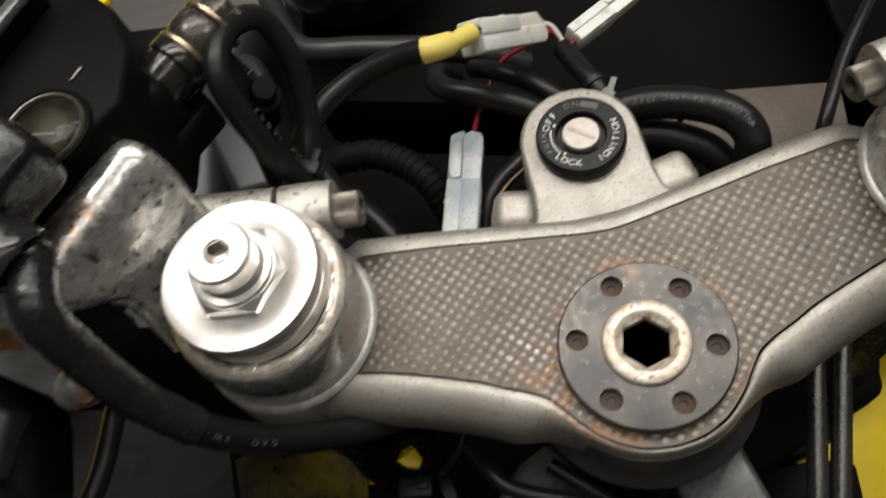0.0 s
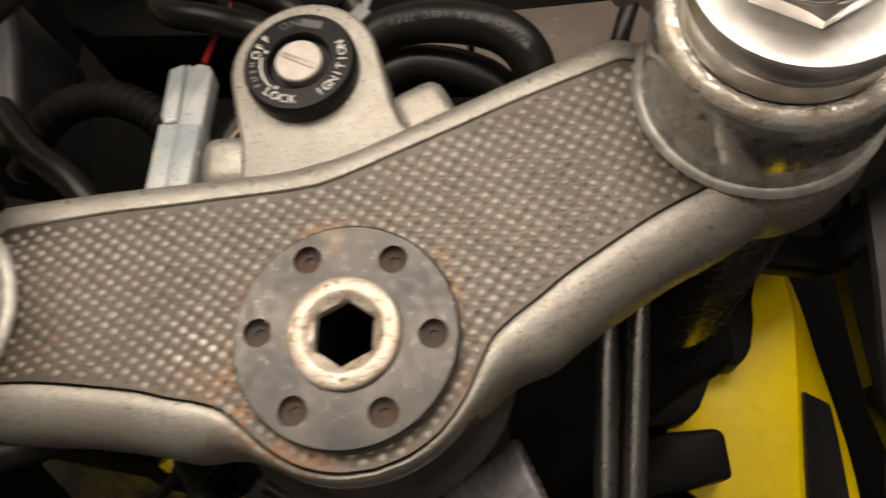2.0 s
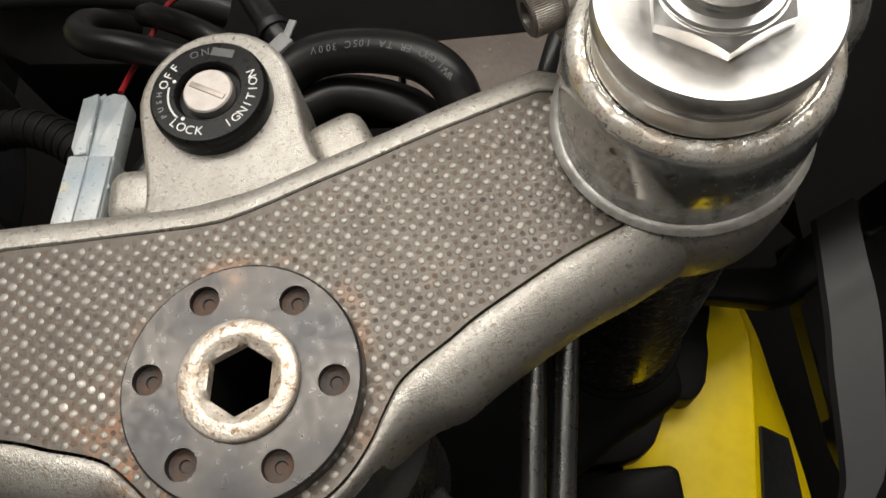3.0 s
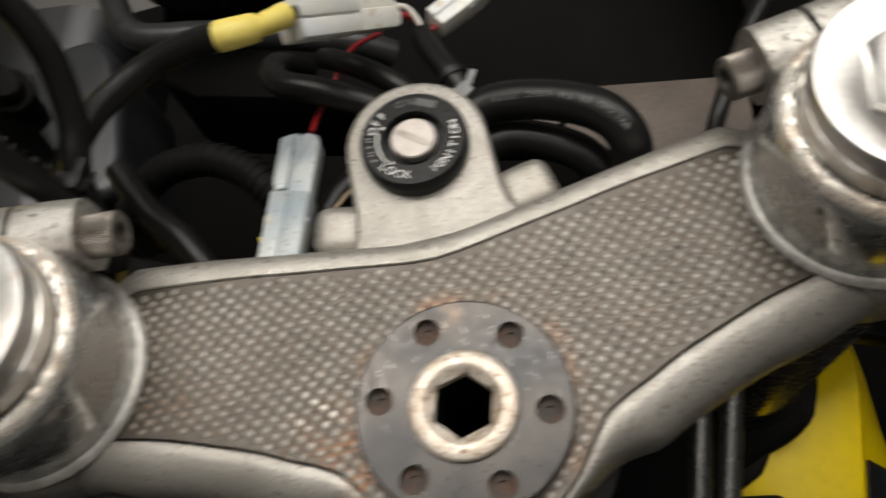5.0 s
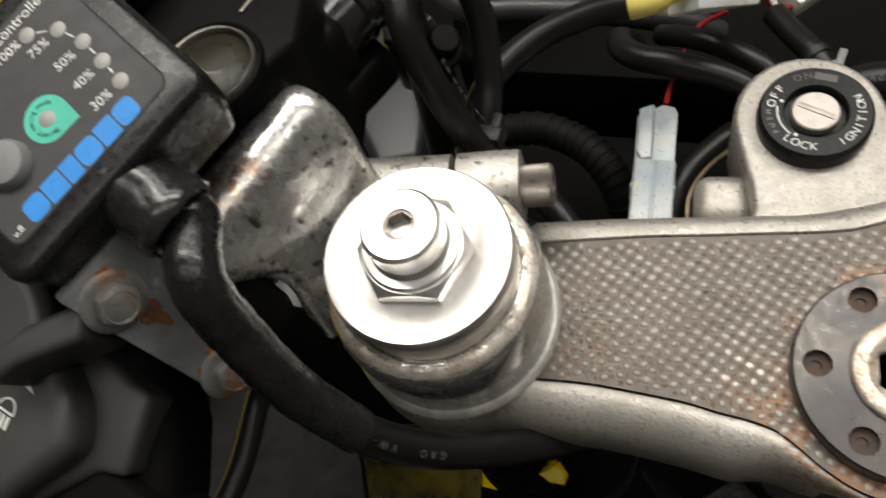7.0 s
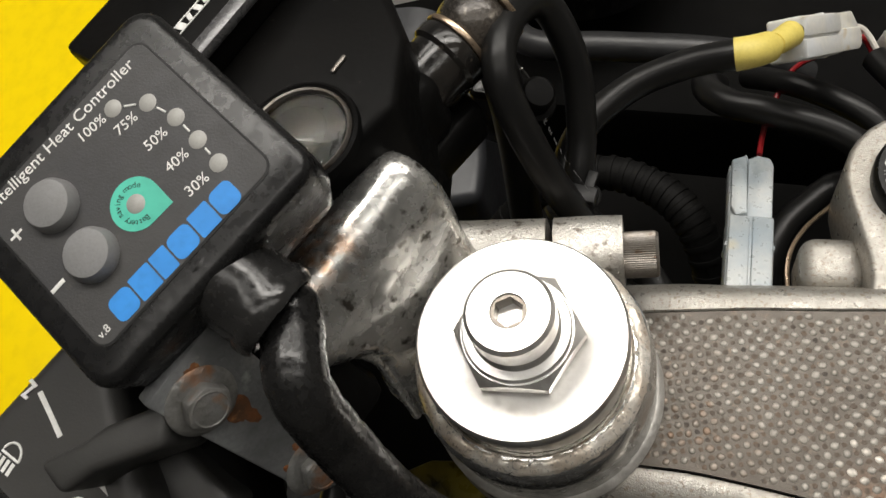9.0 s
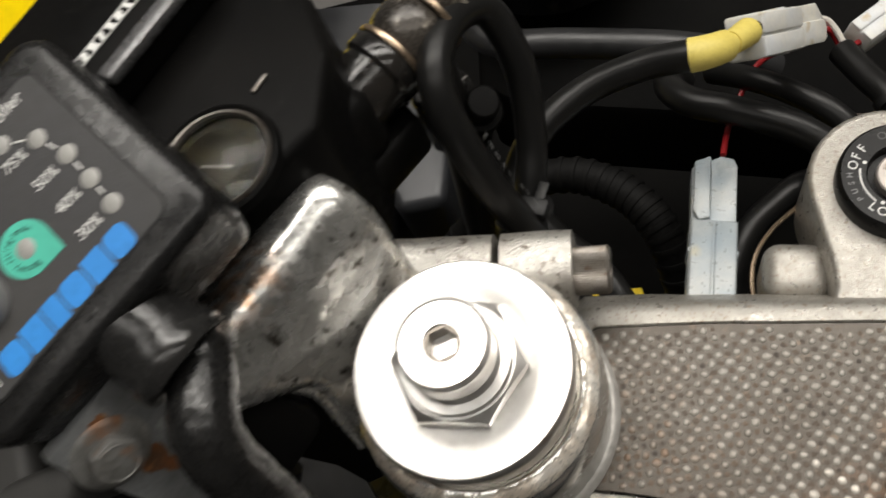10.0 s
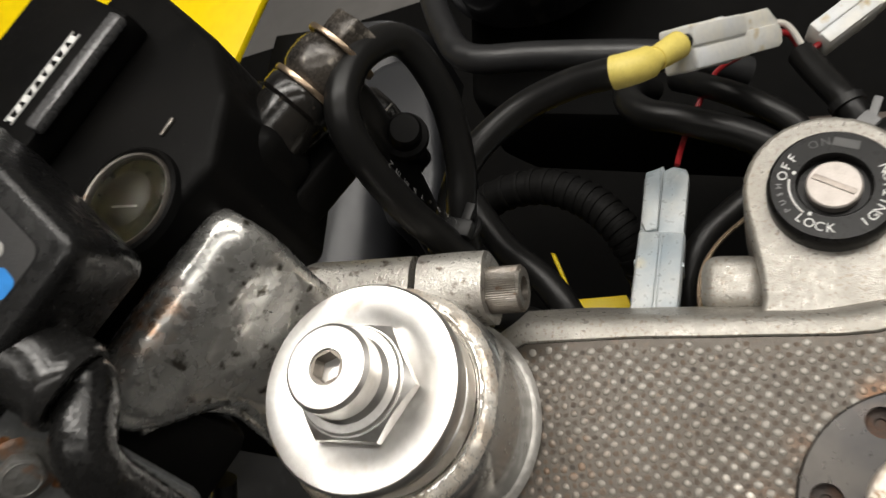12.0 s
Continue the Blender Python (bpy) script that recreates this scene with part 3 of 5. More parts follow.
def fork_leg(cx, cy, label, phase):
    bright = turned_mat("turned_aluminium", cx, cy)
    leg = thing("front_fork", (cx, cy, -40), label, "fork", "fork legs")
    part("tube", lathe([(0, -950), (24.5, -950), (24.5, 20), (22.6, 23.5), (0, 23.5)], (cx, cy, 0), n=64), DARKTUBE, leg, "dark fork tube")
    cap = part("cap", lathe([(0, 24), (21.5, 24), (21.5, 29.4), (20.9, 29.8), (20.9, 30.4), (21.6, 30.8), (21.6, 31.8), (21.2, 32.0), (21.3, 32.4), (22.4, 32.8), (22.5, 36.2), (21.9, 37), (15.6, 37), (15.2, 36.7), (0, 36.7)],
                            (cx, cy, 0), n=96), bright, leg, "bright machined fork cap")
    # a hexagon whose corners are turned away to a round top
    angles = [2 * math.pi * k / 72 for k in range(72)]
    flat = [12.0 / math.cos((q - radians(phase)) % (math.pi / 3) - math.pi / 6) for q in angles]
    bm = loft([[Vector((cx + r * math.cos(q), cy + r * math.sin(q), z(r))) for q, r in zip(angles, rs)]
               for rs, z in ((flat, lambda r: 36.6), (flat, lambda r: 40.4 - 0.75 * (r - 11.6)), ([11.7] * 72, lambda r: 40.55), ([11.2] * 72, lambda r: 40.6))])
    part("hex", bm, bright, cap, smooth=24)
    add_ = lathe([(0, 40.4), (11.2, 40.4), (11.4, 41.2), (11.0, 41.8), (9.3, 42.0), (9.0, 42.4), (8.5, 43.0), (9.0, 43.6), (8.5, 44.2), (9.0, 44.8), (9.0, 50.4), (8.2, 51.2), (3.7, 51.2), (3.5, 51.0), (3.5, 47), (0, 47)], (cx, cy, 0), n=64)
    part("adjuster", add_, bright, cap)
    part("socket", place(holed(circle(3.52, 24), [circle(3.15, 6, phase=0.3)], 47.05, 50.8), (cx, cy, 0)), SOCKET, cap, "worn hex socket")
    return leg


fork_leg(*FORK_L, "fork leg with a bright machined cap and hex adjuster", -10)
fork_leg(*FORK_R, "fork leg with a bright machined cap and pale corroded collar", 15)


def collar(bm, cx, cy):
    return add(bm, lathe([(23.2, -2.5), (26.6, -2.5), (27.2, -1.5), (27.3, 18), (26.9, 21.5), (25.8, 24), (24.4, 25.2), (23.0, 25.4), (23.0, 20)], (cx, cy, 0), n=96))


def bead(cx, cy, parent):
    """The corroded inner lip of the clamp."""
    bm = lathe([(22.3, 23.2), (26.2, 23.0), (26.0, 24.0), (25.0, 25.2), (23.9, 25.6), (22.9, 25.2), (22.3, 24.4)], (cx, cy, 0), n=150, close=True)
    rng = random.Random(7)
    for v in bm.verts:
        a = math.atan2(v.co.y - cy, v.co.x - cx)
        v.co += Vector((rng.uniform(-0.12, 0.12), rng.uniform(-0.12, 0.12), 0.2 * math.sin(31 * a) * rng.random() + 0.24 * rng.uniform(-1, 1)))
    part("rim", bm, BEAD, parent, "corroded clamp rim")


def socket_bolt(parent, at, axis, r=5.6, length=8.5):
    bm = lathe([(3.2, -1), (r * 0.92, -0.6), (r, 0), (r, length - 0.7), (r - 0.6, length), (2.9, length), (2.7, length - 4), (0, length - 4)], at, axis, n=128)
    m = frame_of(axis)
    # knurled side
    for v in bm.verts:
        q = m.transposed() @ (v.co - Vector(at))
        if abs(math.hypot(q.x, q.y) - r) < 0.05:
            k = round(math.atan2(q.y, q.x) / (2 * math.pi / 128))
            s = 0.965 if k % 2 else 1.0
            v.co = m @ Vector((q.x * s, q.y * s, q.z)) + Vector(at)
    return part("pinch_bolt", bm, STEEL, parent, "knurled socket head pinch bolt", smooth=25)


clamp = thing("clip_on_bar", (-104, 33, -3), "worn chromed clip-on handlebar clamped round the fork", "handlebar", "clip-on bars")
part("collar", collar(bmesh.new(), *FORK_L), COLLAR, clamp)
# riser limb from the clamp up to the grip
W = Vector((-12.2, -14.6, 0))
RISER = [((-120.9, 41.7, 6), 0.98, (1, -0.8, 11)), ((-125.6, 44.8, 17), 1.0, (3.2, -2.6, 6.5)), ((-127.2, 48.1, 34), 0.92, (3.6, -3.0, 2.2)), ((-132.7, 46.1, 50), 1.27, (4.2, -3.4, 5.0)),
         ((-136.9, 48.2, 56.5), 1.31, (-0.6, 0.5, 7.2)), ((-142.5, 52.8, 49), 1.3, (-6, 5, 4.2)), ((-144.6, 57.6, 30), 1.1, (-7, 6, 0.8)), ((-145.5, 58.5, 12), 1.0, (-6, 5, -1))]
part("riser", ribbon([(Vector(c), W * k, Vector(t)) for c, k, t in RISER], 60, 3.6, 8, 0.2), CHROME, clamp, "corroded chrome riser")
part("riser_lip", tube([(-133, 25.5, 14), (-135.6, 31.6, 27), (-136.8, 33.2, 36), (-140.6, 31.4, 45), (-145.8, 26.4, 52)], 1.1, 12), CHROME, clamp, "bright rolled edge under the riser")
# split lugs of the clamp
bm = ribbon([(Vector((-132.5, 68, 24)), Vector((0.6, 3, 0)), Vector((1, 0, 5))), (Vector((-126, 66.2, 19)), Vector((0.8, 5.4, 0)), Vector((2, 0, 7))), (Vector((-118, 64.4, 15.6)), Vector((1, 7.2, 0)), Vector((1, 0, 8.4))),
             (Vector((-110, 63, 14.4)), Vector((1, 8, 0)), Vector((0, 0, 9))), (Vector((-97.8, 61.3, 14)), Vector((1, 8, 0)), Vector((0, 0, 9)))], 36, 2.9)
part("lug", bm, LUG, clamp)
bm = ribbon([(Vector((-96, 61.0, 14)), Vector((1, 8, 0)), Vector((0, 0, 9))), (Vector((-88, 59.9, 14)), Vector((1, 8.2, 0)), Vector((0, 0, 9))), (Vector((-80, 58.8, 14)), Vector((1, 8, 0)), Vector((0, 0, 9)))], 36, 3.0)
part("lug", bm, LUG, clamp)
bead(*FORK_L, clamp)
part("base_lip", lathe([(26.6, -3.6), (28.6, -4.2), (29.0, -3.4), (28.4, -2.5), (27.2, -1.9), (26.6, -1.8)], (*FORK_L, 0), n=96, close=True), RIM, clamp, "bright worn lip")
socket_bolt(clamp, (-80.5, 58.0, 14.5), (1, -0.13, 0.02))

clamp_r = thing("clip_on_bar", (105, 33, -3), "worn chromed clip-on handlebar with a cable lying across it", "handlebar", "clip-on bars")
part("collar", collar(bmesh.new(), *FORK_R), COLLAR, clamp_r)
bm = (ribbon([(Vector((1.1 - c[0], c[1], c[2])), Vector((-W.x * k, W.y * k, 0)), Vector((-t[0], t[1], t[2]))) for c, k, t in RISER], 44, 3.6, 8))
part("riser", bm, CHROME, clamp_r)
for x0, y0, x1, y1 in ((84, 59.3, 96.2, 61.0), (98, 61.3, 120, 64.4)):
    bm = ribbon([(Vector((x0 + (x1 - x0) * f, y0 + (y1 - y0) * f, 14)), Vector((-1, 8, 0)), Vector((0, 0, 9))) for f in (0, 0.5, 1)], 36, 3.0)
    part("lug", bm, LUG, clamp_r)
bead(*FORK_R, clamp_r)
part("base_lip", lathe([(26.6, -3.6), (28.6, -4.2), (29.0, -3.4), (28.4, -2.5), (27.2, -1.9), (26.6, -1.8)], (*FORK_R, 0), n=96, close=True), RIM, clamp_r, "bright worn lip")
socket_bolt(clamp_r, (84.5, 58.6, 14), (-1, -0.14, 0.02), 5.4, 7.5)

# ---------------------------------------------------------------- ignition switch
KEY = Vector((1.0, 76.6, 0))
ign = thing("ignition_switch", (0, 72, -40), "pale cast ignition switch housing with a black dial ring", "ignition switch")
outline = [(-25.5, 46), (-22, 49.5), (-20.2, 54), (-19.4, 60)] + [(KEY.x + 20.3 * math.cos(radians(a)), 79 + 20.6 * math.sin(radians(a))) for a in range(180, -1, -12)] + [(21.6, 61), (22.6, 55), (25.2, 50), (30, 46)]
bm = prism(outline, -40, -12, 1.6, 3)
for lx, ly in ((-25.5, 63), (28.5, 62.5)):
    add(bm, box((16.5, 15.5, 23), (lx, ly, -31.3), turn_z(-12 if lx < 0 else 12), 4.6, 5))
    add(bm, box((abs(lx) - 8, 12, 16), (lx * 0.6, ly - 3, -32), None, 2))
part("housing", bm, CAST, ign)
ring = part("dial_ring", lathe([(15.0, -13), (15.2, -9), (14.9, -6.8), (14.2, -6.1), (8.6, -6.0), (8.2, -6.4), (8.0, -8.6), (0, -8.6)], KEY, n=72), DIAL, ign, "glossy black dial ring")
lock = part("lock_cylinder", lathe([(0, -5.9), (5.9, -5.9), (6.3, -6.3), (6.3, -8.8)], KEY, n=40), LOCK, ign, "scratched metal lock face with key slot")
part("key_slot", box((10.2, 1.5, 0.5), KEY + Vector((0, 0, -5.88)), turn_z(-40), 0.1), mat("slot_metal", (0.42, 0.37, 0.33), 0.5, 0.6), lock)


def arc_words(name, words, centre, r, mid, span, size, z, material, parent, inward=False):
    """Letters set round a circle; mid and span in degrees, read clockwise from outside, or from inside."""
    n = len(words)
    for i, ch in enumerate(words):
        if ch == " ":
            continue
        f = (i / (n - 1) - 0.5) if n > 1 else 0
        a = mid + f * span * (1 if inward else -1)
        q = radians(a)
        at = Vector((centre[0] + r * math.cos(q), centre[1] + r * math.sin(q), z))
        lettering(name, ch, size, at, turn_z(a + 90 if inward else a - 90), material, parent)


arc_words("letter", "OFF", KEY, 11.6, 141, 26, 3.3, -5.98, PRINT, ring)
arc_words("letter", "ON", KEY, 11.7, 92, 14, 3.0, -5.98, DIM_PRINT, ring)
arc_words("letter", "PUSH", KEY, 12.2, 184, 32, 2.0, -5.98, GREY_PRINT, ring, inward=False)
arc_words("letter", "LOCK", KEY, 11.6, 234, 36, 3.3, -5.98, PRINT, ring, inward=True)
arc_words("letter", "IGNITION", KEY, 11.7, 328, 78, 3.2, -5.98, PRINT, ring, inward=True)
part("arrow", tube([KEY + Vector((10.0 * math.cos(radians(a)), 10.0 * math.sin(radians(a)), -6.0)) for a in range(158, 222, 8)], 0.28, 6, 0), PRINT, ring, "white printed arrow")
for a in (146, 222):
    part("dot", lathe([(0, -5.93), (0.5, -5.95), (0.5, -6.2)], KEY + Vector((9.4 * math.cos(radians(a)), 9.4 * math.sin(radians(a)), 0)), n=12), PRINT, ring)
part("key_mark", box((6.0, 2.4, 0.16), KEY + Vector((11.4 * math.cos(radians(62)), 11.4 * math.sin(radians(62)), -5.98)), turn_z(-28), 0.05), DIM_PRINT, ring, "faint printed key mark")

# ---------------------------------------------------------------- loose connectors and wiring


def connector(name_label, p0, p1, up, w, h, material, clip=True):
    """A two-half nylon plug: body from p0 to p1, with locking tongue."""
    a, b = Vector(p0), Vector(p1)
    d = b - a
    ln = d.length
    z = d.normalized()
    y = (Vector(up) - z * z.dot(Vector(up))).normalized()
    m = Matrix((y.cross(z), y, z)).transposed()
    c = thing("wire_connector", tuple(a), name_label, "connector", "wire connectors")
    # lower half: two cells under one shell; upper half: one long cell, with the lock tongue lapping over the joint
    bm = box((w, h, ln * 0.56), a + z * ln * 0.28, m, 0.9, 3)
    for k in (-1, 1):
        add(bm, box((w * 0.44, h * 0.2, ln * 0.54), a + z * ln * 0.27 + m @ Vector((k * w * 0.25, h * 0.5, 0)), m, 0.5))
    add(bm, box((w * 1.06, h * 0.9, 1.6), a + z * ln * 0.36, m, 0.4))
    part("socket_half", bm, material, c)
    bm = prism([(-w * 0.46, ln * 0.5), (w * 0.1, ln * 0.5), (w * 0.1, ln * 0.97), (-w * 0.1, ln * 1.0), (-w * 0.38, ln * 0.985), (-w * 0.46, ln * 0.94)], -h * 0.42, h * 0.42, 0.5, 2, a, m @ Matrix(((1, 0, 0), (0, 0, 1), (0, 1, 0))))
    add(bm, prism([(w * 0.02, ln * 0.5), (w * 0.48, ln * 0.5), (w * 0.52, ln * 0.92), (w * 0.14, ln * 1.02), (w * 0.06, ln * 0.97)], -h * 0.44, h * 0.3, 0.5, 2, a, m @ Matrix(((1, 0, 0), (0, 0, 1), (0, 1, 0)))))
    part("plug_half", bm, material, c)
    if clip:
        part("tongue", prism([(w * 0.1, ln * 0.56), (w * 0.34, ln * 0.54), (w * 0.46, ln * 0.6), (w * 0.48, ln * 0.93), (w * 0.16, ln * 0.97)], h * 0.36, h * 0.62, 0.4, 2, a, m @ Matrix(((1, 0, 0), (0, 0, 1), (0, 1, 0)))), material, c)
    return c


connector("milky white nylon wire connector hanging in the gap", (-48.3, 58, -33), (-35.6, 106.5, -37), (0.1, 0.1, 1), 13, 9, NYLON)
connector("yellowed white nylon wire connector with red wires", (-27, 121, 1), (1, 143, -30), (0.2, -0.6, 0.8), 12, 10, NYLON_OLD, False)
connector("white nylon wire connector with a green wire", (14, 140, -38), (45, 158, -40), (0, -0.2, 1), 9, 8, NYLON_OLD)


def cable(name, pts, r, material, label, category="cable", n=12, steps=8):
    ob = part(name, tube(pts, r, n, steps), material, None, label)
    return tagged(ob, category=category)


cable("red_wire", [(-33, 108, -36), (-30, 116, -38), (-25, 126, -40), (-16, 138, -38), (-5, 144, -40)], 0.9, RED, "thin red wire leaving the nylon connector", "wire", 8)
cable("red_wire", [(-1, 142, -30), (6, 143, -34), (9, 140, -38), (10, 132, -40)], 1.0, RED, "thin red wire between two connectors", "wire", 8)
cable("red_wire", [(15, 139, -38), (12, 137, -38), (10, 131, -40)], 1.0, RED, "short red wire at the connector", "wire", 8)
cable("white_wire", [(0, 144, -29), (6, 145, -32), (9.5, 139, -36), (11, 131, -40)], 1.0, WHITE_WIRE, "thin white wire beside the red wires", "wire", 8)
cable("green_wire", [(44, 157, -38), (52, 162, -38), (62, 166, -42)], 1.2, GREEN_WIRE, "thin dark green wire on the connector", "wire", 8)
cable("taped_loom", [(9, 137, -38), (12, 126, -36), (16, 113, -34), (20, 100, -38)], 4.2, RUBBER, "black taped wiring loom behind the switch", "loom")

heat = thing("fused_cable", (-89, 77, 5), "thick black cable with a yellow crimped sleeve", "cable")
part("cable", tube([(-92, 74, 4), (-91, 90, 5), (-84, 103, 5), (-70, 112, 6), (-55, 113, 10), (-44, 110.5, 13.4), (-42, 110.1, 13.7)], 4.1, 20), RUBBER, heat)
sl = [(-43.4, 110.4, 13.5), (-40.5, 110.0, 13.9), (-37, 110.9, 12.9), (-34.4, 112.5, 11.2)]
part("sleeve", tube(sl, (4.4, 4.1), 22, 6), SHRINK, heat, "yellow crimped sleeve")
part("crimp", tube([(-34.8, 112.2, 11.5), (-33.6, 113.1, 10.6), (-32.2, 114.3, 9.6)], (3.0, 2.8), 18, 6), SHRINK, heat, "pinched neck of the sleeve")
part("sleeve_neck", tube([(-32.5, 114, 9.8), (-29.5, 116.6, 7.8), (-26.4, 119.6, 5.4)], (3.2, 3.7), 18, 6, wobble=0.03), SHRINK, heat, "flared end of the sleeve")
part("core", tube([(-27, 119, 5.5), (-22, 123, 2.5)], 2.0, 12, 0), RUBBER, heat)

loop = cable("wire_loop", [(-89, 73, 6), (-96, 78, 30), (-101, 90, 49), (-97.5, 105, 50.5), (-89.5, 115, 42), (-84.5, 107.5, 28), (-85.3, 95, 14), (-89, 81, 4), (-91, 68, -20)], 4.0, RUBBER, "black cable bent into a loop above the clamp", "cable", 16)
cable("wiring_loom", [(-36, 152, -58), (-42, 143, -42), (-43, 133, -34), (-38, 125, -31), (-28, 119, -30), (-11, 109, -32), (2, 98, -38)], 4.6, RUBBER, "black sheathed wiring loom behind the ignition switch", "loom", 14)
cable("wiring_loom", [(-27, 146, -48), (-20, 134, -37), (-10, 124, -34), (0, 113, -34), (8, 100, -40)], 3.8, RUBBER, "black wiring loom under the connectors", "loom", 14)
hose = thing("vent_hose", (-80, 126, -68), "wide ribbed black hose in the gap behind the yoke", "hose")
path = smooth_line([(-128, 122, -92), (-102, 128, -68), (-80, 126, -61), (-65, 117, -60), (-56, 106, -61), (-51, 94, -68), (-48, 78, -88)], 12)
part("tube", tube(path, 6.0, 20, 0), HOSE, hose)
for i in range(2, len(path) - 2, 3):
    part("rib", lathe([(5.6, -1.3), (6.4, -1.0), (6.6, 0), (6.4, 1.0), (5.6, 1.3)], path[i], path[i + 1] - path[i - 1], n=20), HOSE, hose)
printed = cable("wiring_loom", [(10, 96, -38), (25, 100, -34), (42, 94, -30), (56, 84, -28), (62, 74, -32), (60, 66, -45)], 6.4, RUBBER, "thick black sheathed loom bending behind the yoke", "loom", 16)
cable("wiring_loom", [(12, 90, -46), (30, 92, -44), (48, 82, -44), (58, 70, -50)], 6.0, RUBBER, "thick black sheathed loom bending behind the yoke", "loom", 16)
cable("wiring_loom", [(-90, 66, -20), (-78, 64, -35), (-66, 52, -50), (-60, 30, -60)], 4.5, RUBBER, "black cable dropping behind the yoke", "loom", 14)
cable("wiring_loom", [(-6, 102, -52), (-13, 98, -46), (-21, 93, -45), (-29, 87, -45), (-35, 79, -46), (-38, 69, -50), (-38, 55, -58)], 4.2, RUBBER, "glossy black cable beside the ignition housing", "loom", 14)
cable("steel_wire", [(-16, 88, -37), (-26, 81, -36), (-32.5, 73, -36), (-35, 63, -37), (-34, 54, -40)], 0.7, BRASS, "thin bright wire beside the ignition housing", "wire", 8)
cable("wiring_loom", [(-96, 108, -30), (-93, 102, -30), (-86, 89, -30), (-76, 77, -31), (-70, 65, -34), (-66, 50, -44)], 4.4, RUBBER, "black cable running under the tie", "loom", 14)

tie = thing("cable_tie", (-89, 77, 8), "black cable tie round the cables", "cable tie")
part("strap", tube([(-97, 78, 7), (-95.5, 74, 9.5), (-89, 74.2, 10.5), (-84.5, 77, 9), (-84.5, 82, 6), (-89, 84, 3), (-95, 82, 4)], 1.1, 8), BLACK, tie)
part("tie_head", box((7, 4.6, 4), (-87.5, 77.5, 11.5), turn_z(-24), 0.6), BLACK, tie)
part("tie_tail", box((2.6, 7, 1), (-85.3, 80.8, 11.6), turn_z(-24), 0.3), BLACK, tie)

strap = thing("loom_tie", (17, 99, -24), "grey plastic tie round the taped loom", "cable tie")
part("band", lathe([(4.3, -1.4), (5.0, -1.2), (5.0, 1.2), (4.3, 1.4)], (15.5, 114, -34), (0.25, -0.93, -0.1), n=24, close=True), BLACK, strap)
part("buckle", box((6, 5, 3.5), (17.5, 104, -30), turn_z(35), 0.6), BUTTON, strap, "grey buckle")
part("tail", box((2.4, 8, 0.9), (20.5, 107.5, -29), turn_z(-30), 0.3), BUTTON, strap)

# ---------------------------------------------------------------- clutch master cylinder
TM = turn_z(32.7)


def mc(u, v, z):
    return TM @ Vector((u, v, z))


BA = Vector((0.74, 0.67, 0.06)).normalized()
B0 = Vector((-110, 102, 49))
mcyl = thing("master_cylinder", tuple(mc(-75, 155, 20)), "black enamelled clutch master cylinder with a round sight glass", "master cylinder")
bm = prism([(-161, 44), (-127, 66), (-120, 72), (-117.5, 90), (-121.5, 105.5), (-134, 120.5), (-146, 134.5), (-197, 99)], 22, 70, 2.2, 3)
part("reservoir", bm, ENAMEL, mcyl)
part("lid", box((44, 34, 8), (-166, 106, 74), turn_z(51.7), 1.5), ENAMEL, mcyl)
# grey paint here imitates the glossy highlight along the bevel
part("lid_edge", box((31, 4.2, 3), (-150, 99.3, 78.6), turn_z(51.7), 1.0), FRAME, mcyl, "grey bar for the highlight on the lid's bevel")
LB, LU = Vector((-160.2, 101.6, 78.2)), turn_z(51.7)
label_print = part("label_line", box((25, 0.3, 0.3), LB + LU @ Vector((0, 1.25, 0)), LU, 0.05), PRINT, mcyl, "white printed label outline")
part("label_line", box((25, 0.3, 0.3), LB + LU @ Vector((0, -1.25, 0)), LU, 0.05), PRINT, mcyl, "white printed label outline")
for k in range(9):
    part("label_bar", box((1.1 + 0.35 * (k % 3), 2.1, 0.3), LB + LU @ Vector((-11.4 + 2.75 * k, 0, 0)), LU @ turn_z(-24 if k % 2 else 8), 0.05), PRINT, label_print)
bm = prism([(-70, 139), (-47, 139), (-43, 143), (-43, 168), (-56, 178), (-70, 170)], 29, 40, 2.0, 3, turn=TM)
add(bm, box((14, 5, 9), mc(-58, 160, 41), TM, 1.5))
add(bm, prism([(-107, 91), (-124, 74.5), (-140, 86), (-134, 120), (-117, 106)], 26, 39, 2.2, 3))
part("cylinder_body", bm, ENAMEL, mcyl)
part("barrel_root", box((19, 21, 26), B0 - BA * 24.5 - Vector((0, 0, 1)), frame_of(BA), 5.5, 5), ENAMEL, mcyl)
part("body_web", prism([(-107.5, 97), (-114, 90.5), (-126, 99), (-118, 108)], 38, 45, 3, 3), OILY, mcyl, "oily web under the banjo")
part("body_screw", lathe([(2.0, 39.4), (3.6, 39.4), (4.0, 39.9), (4.0, 41), (3.2, 41.6), (1.8, 41.6), (1.8, 40.4), (0, 40.4)], (-125.5, 86.5, 0), n=24), OILY, mcyl)
part("casting_mark", box((1.0, 4.6, 0.9), (-131.6, 84.9, 70.3), turn_z(-38), 0.3), STEEL, mcyl)
sight = part("sight_rim", lathe([(9.90, 69.5), (9.90, 71.0), (10.23, 71.8), (10.67, 72.0), (11.00, 71.4), (11.11, 69.5)], (-139.5, 68.7, 0), n=56), STEEL, mcyl, "worn dull steel sight glass rim")
part("sight_seat", lathe([(11.00, 69.5), (11.11, 71.3), (11.66, 71.8), (12.32, 71.4), (12.76, 69.5)], (-139.5, 68.7, 0), n=56), ENAMEL, mcyl)
part("sight_oil", lathe([(0.00, 70.2), (5.50, 70.3), (9.90, 70.1), (9.90, 69)], (-139.5, 68.7, 0), n=40), OIL, sight, "brown fluid behind glass")
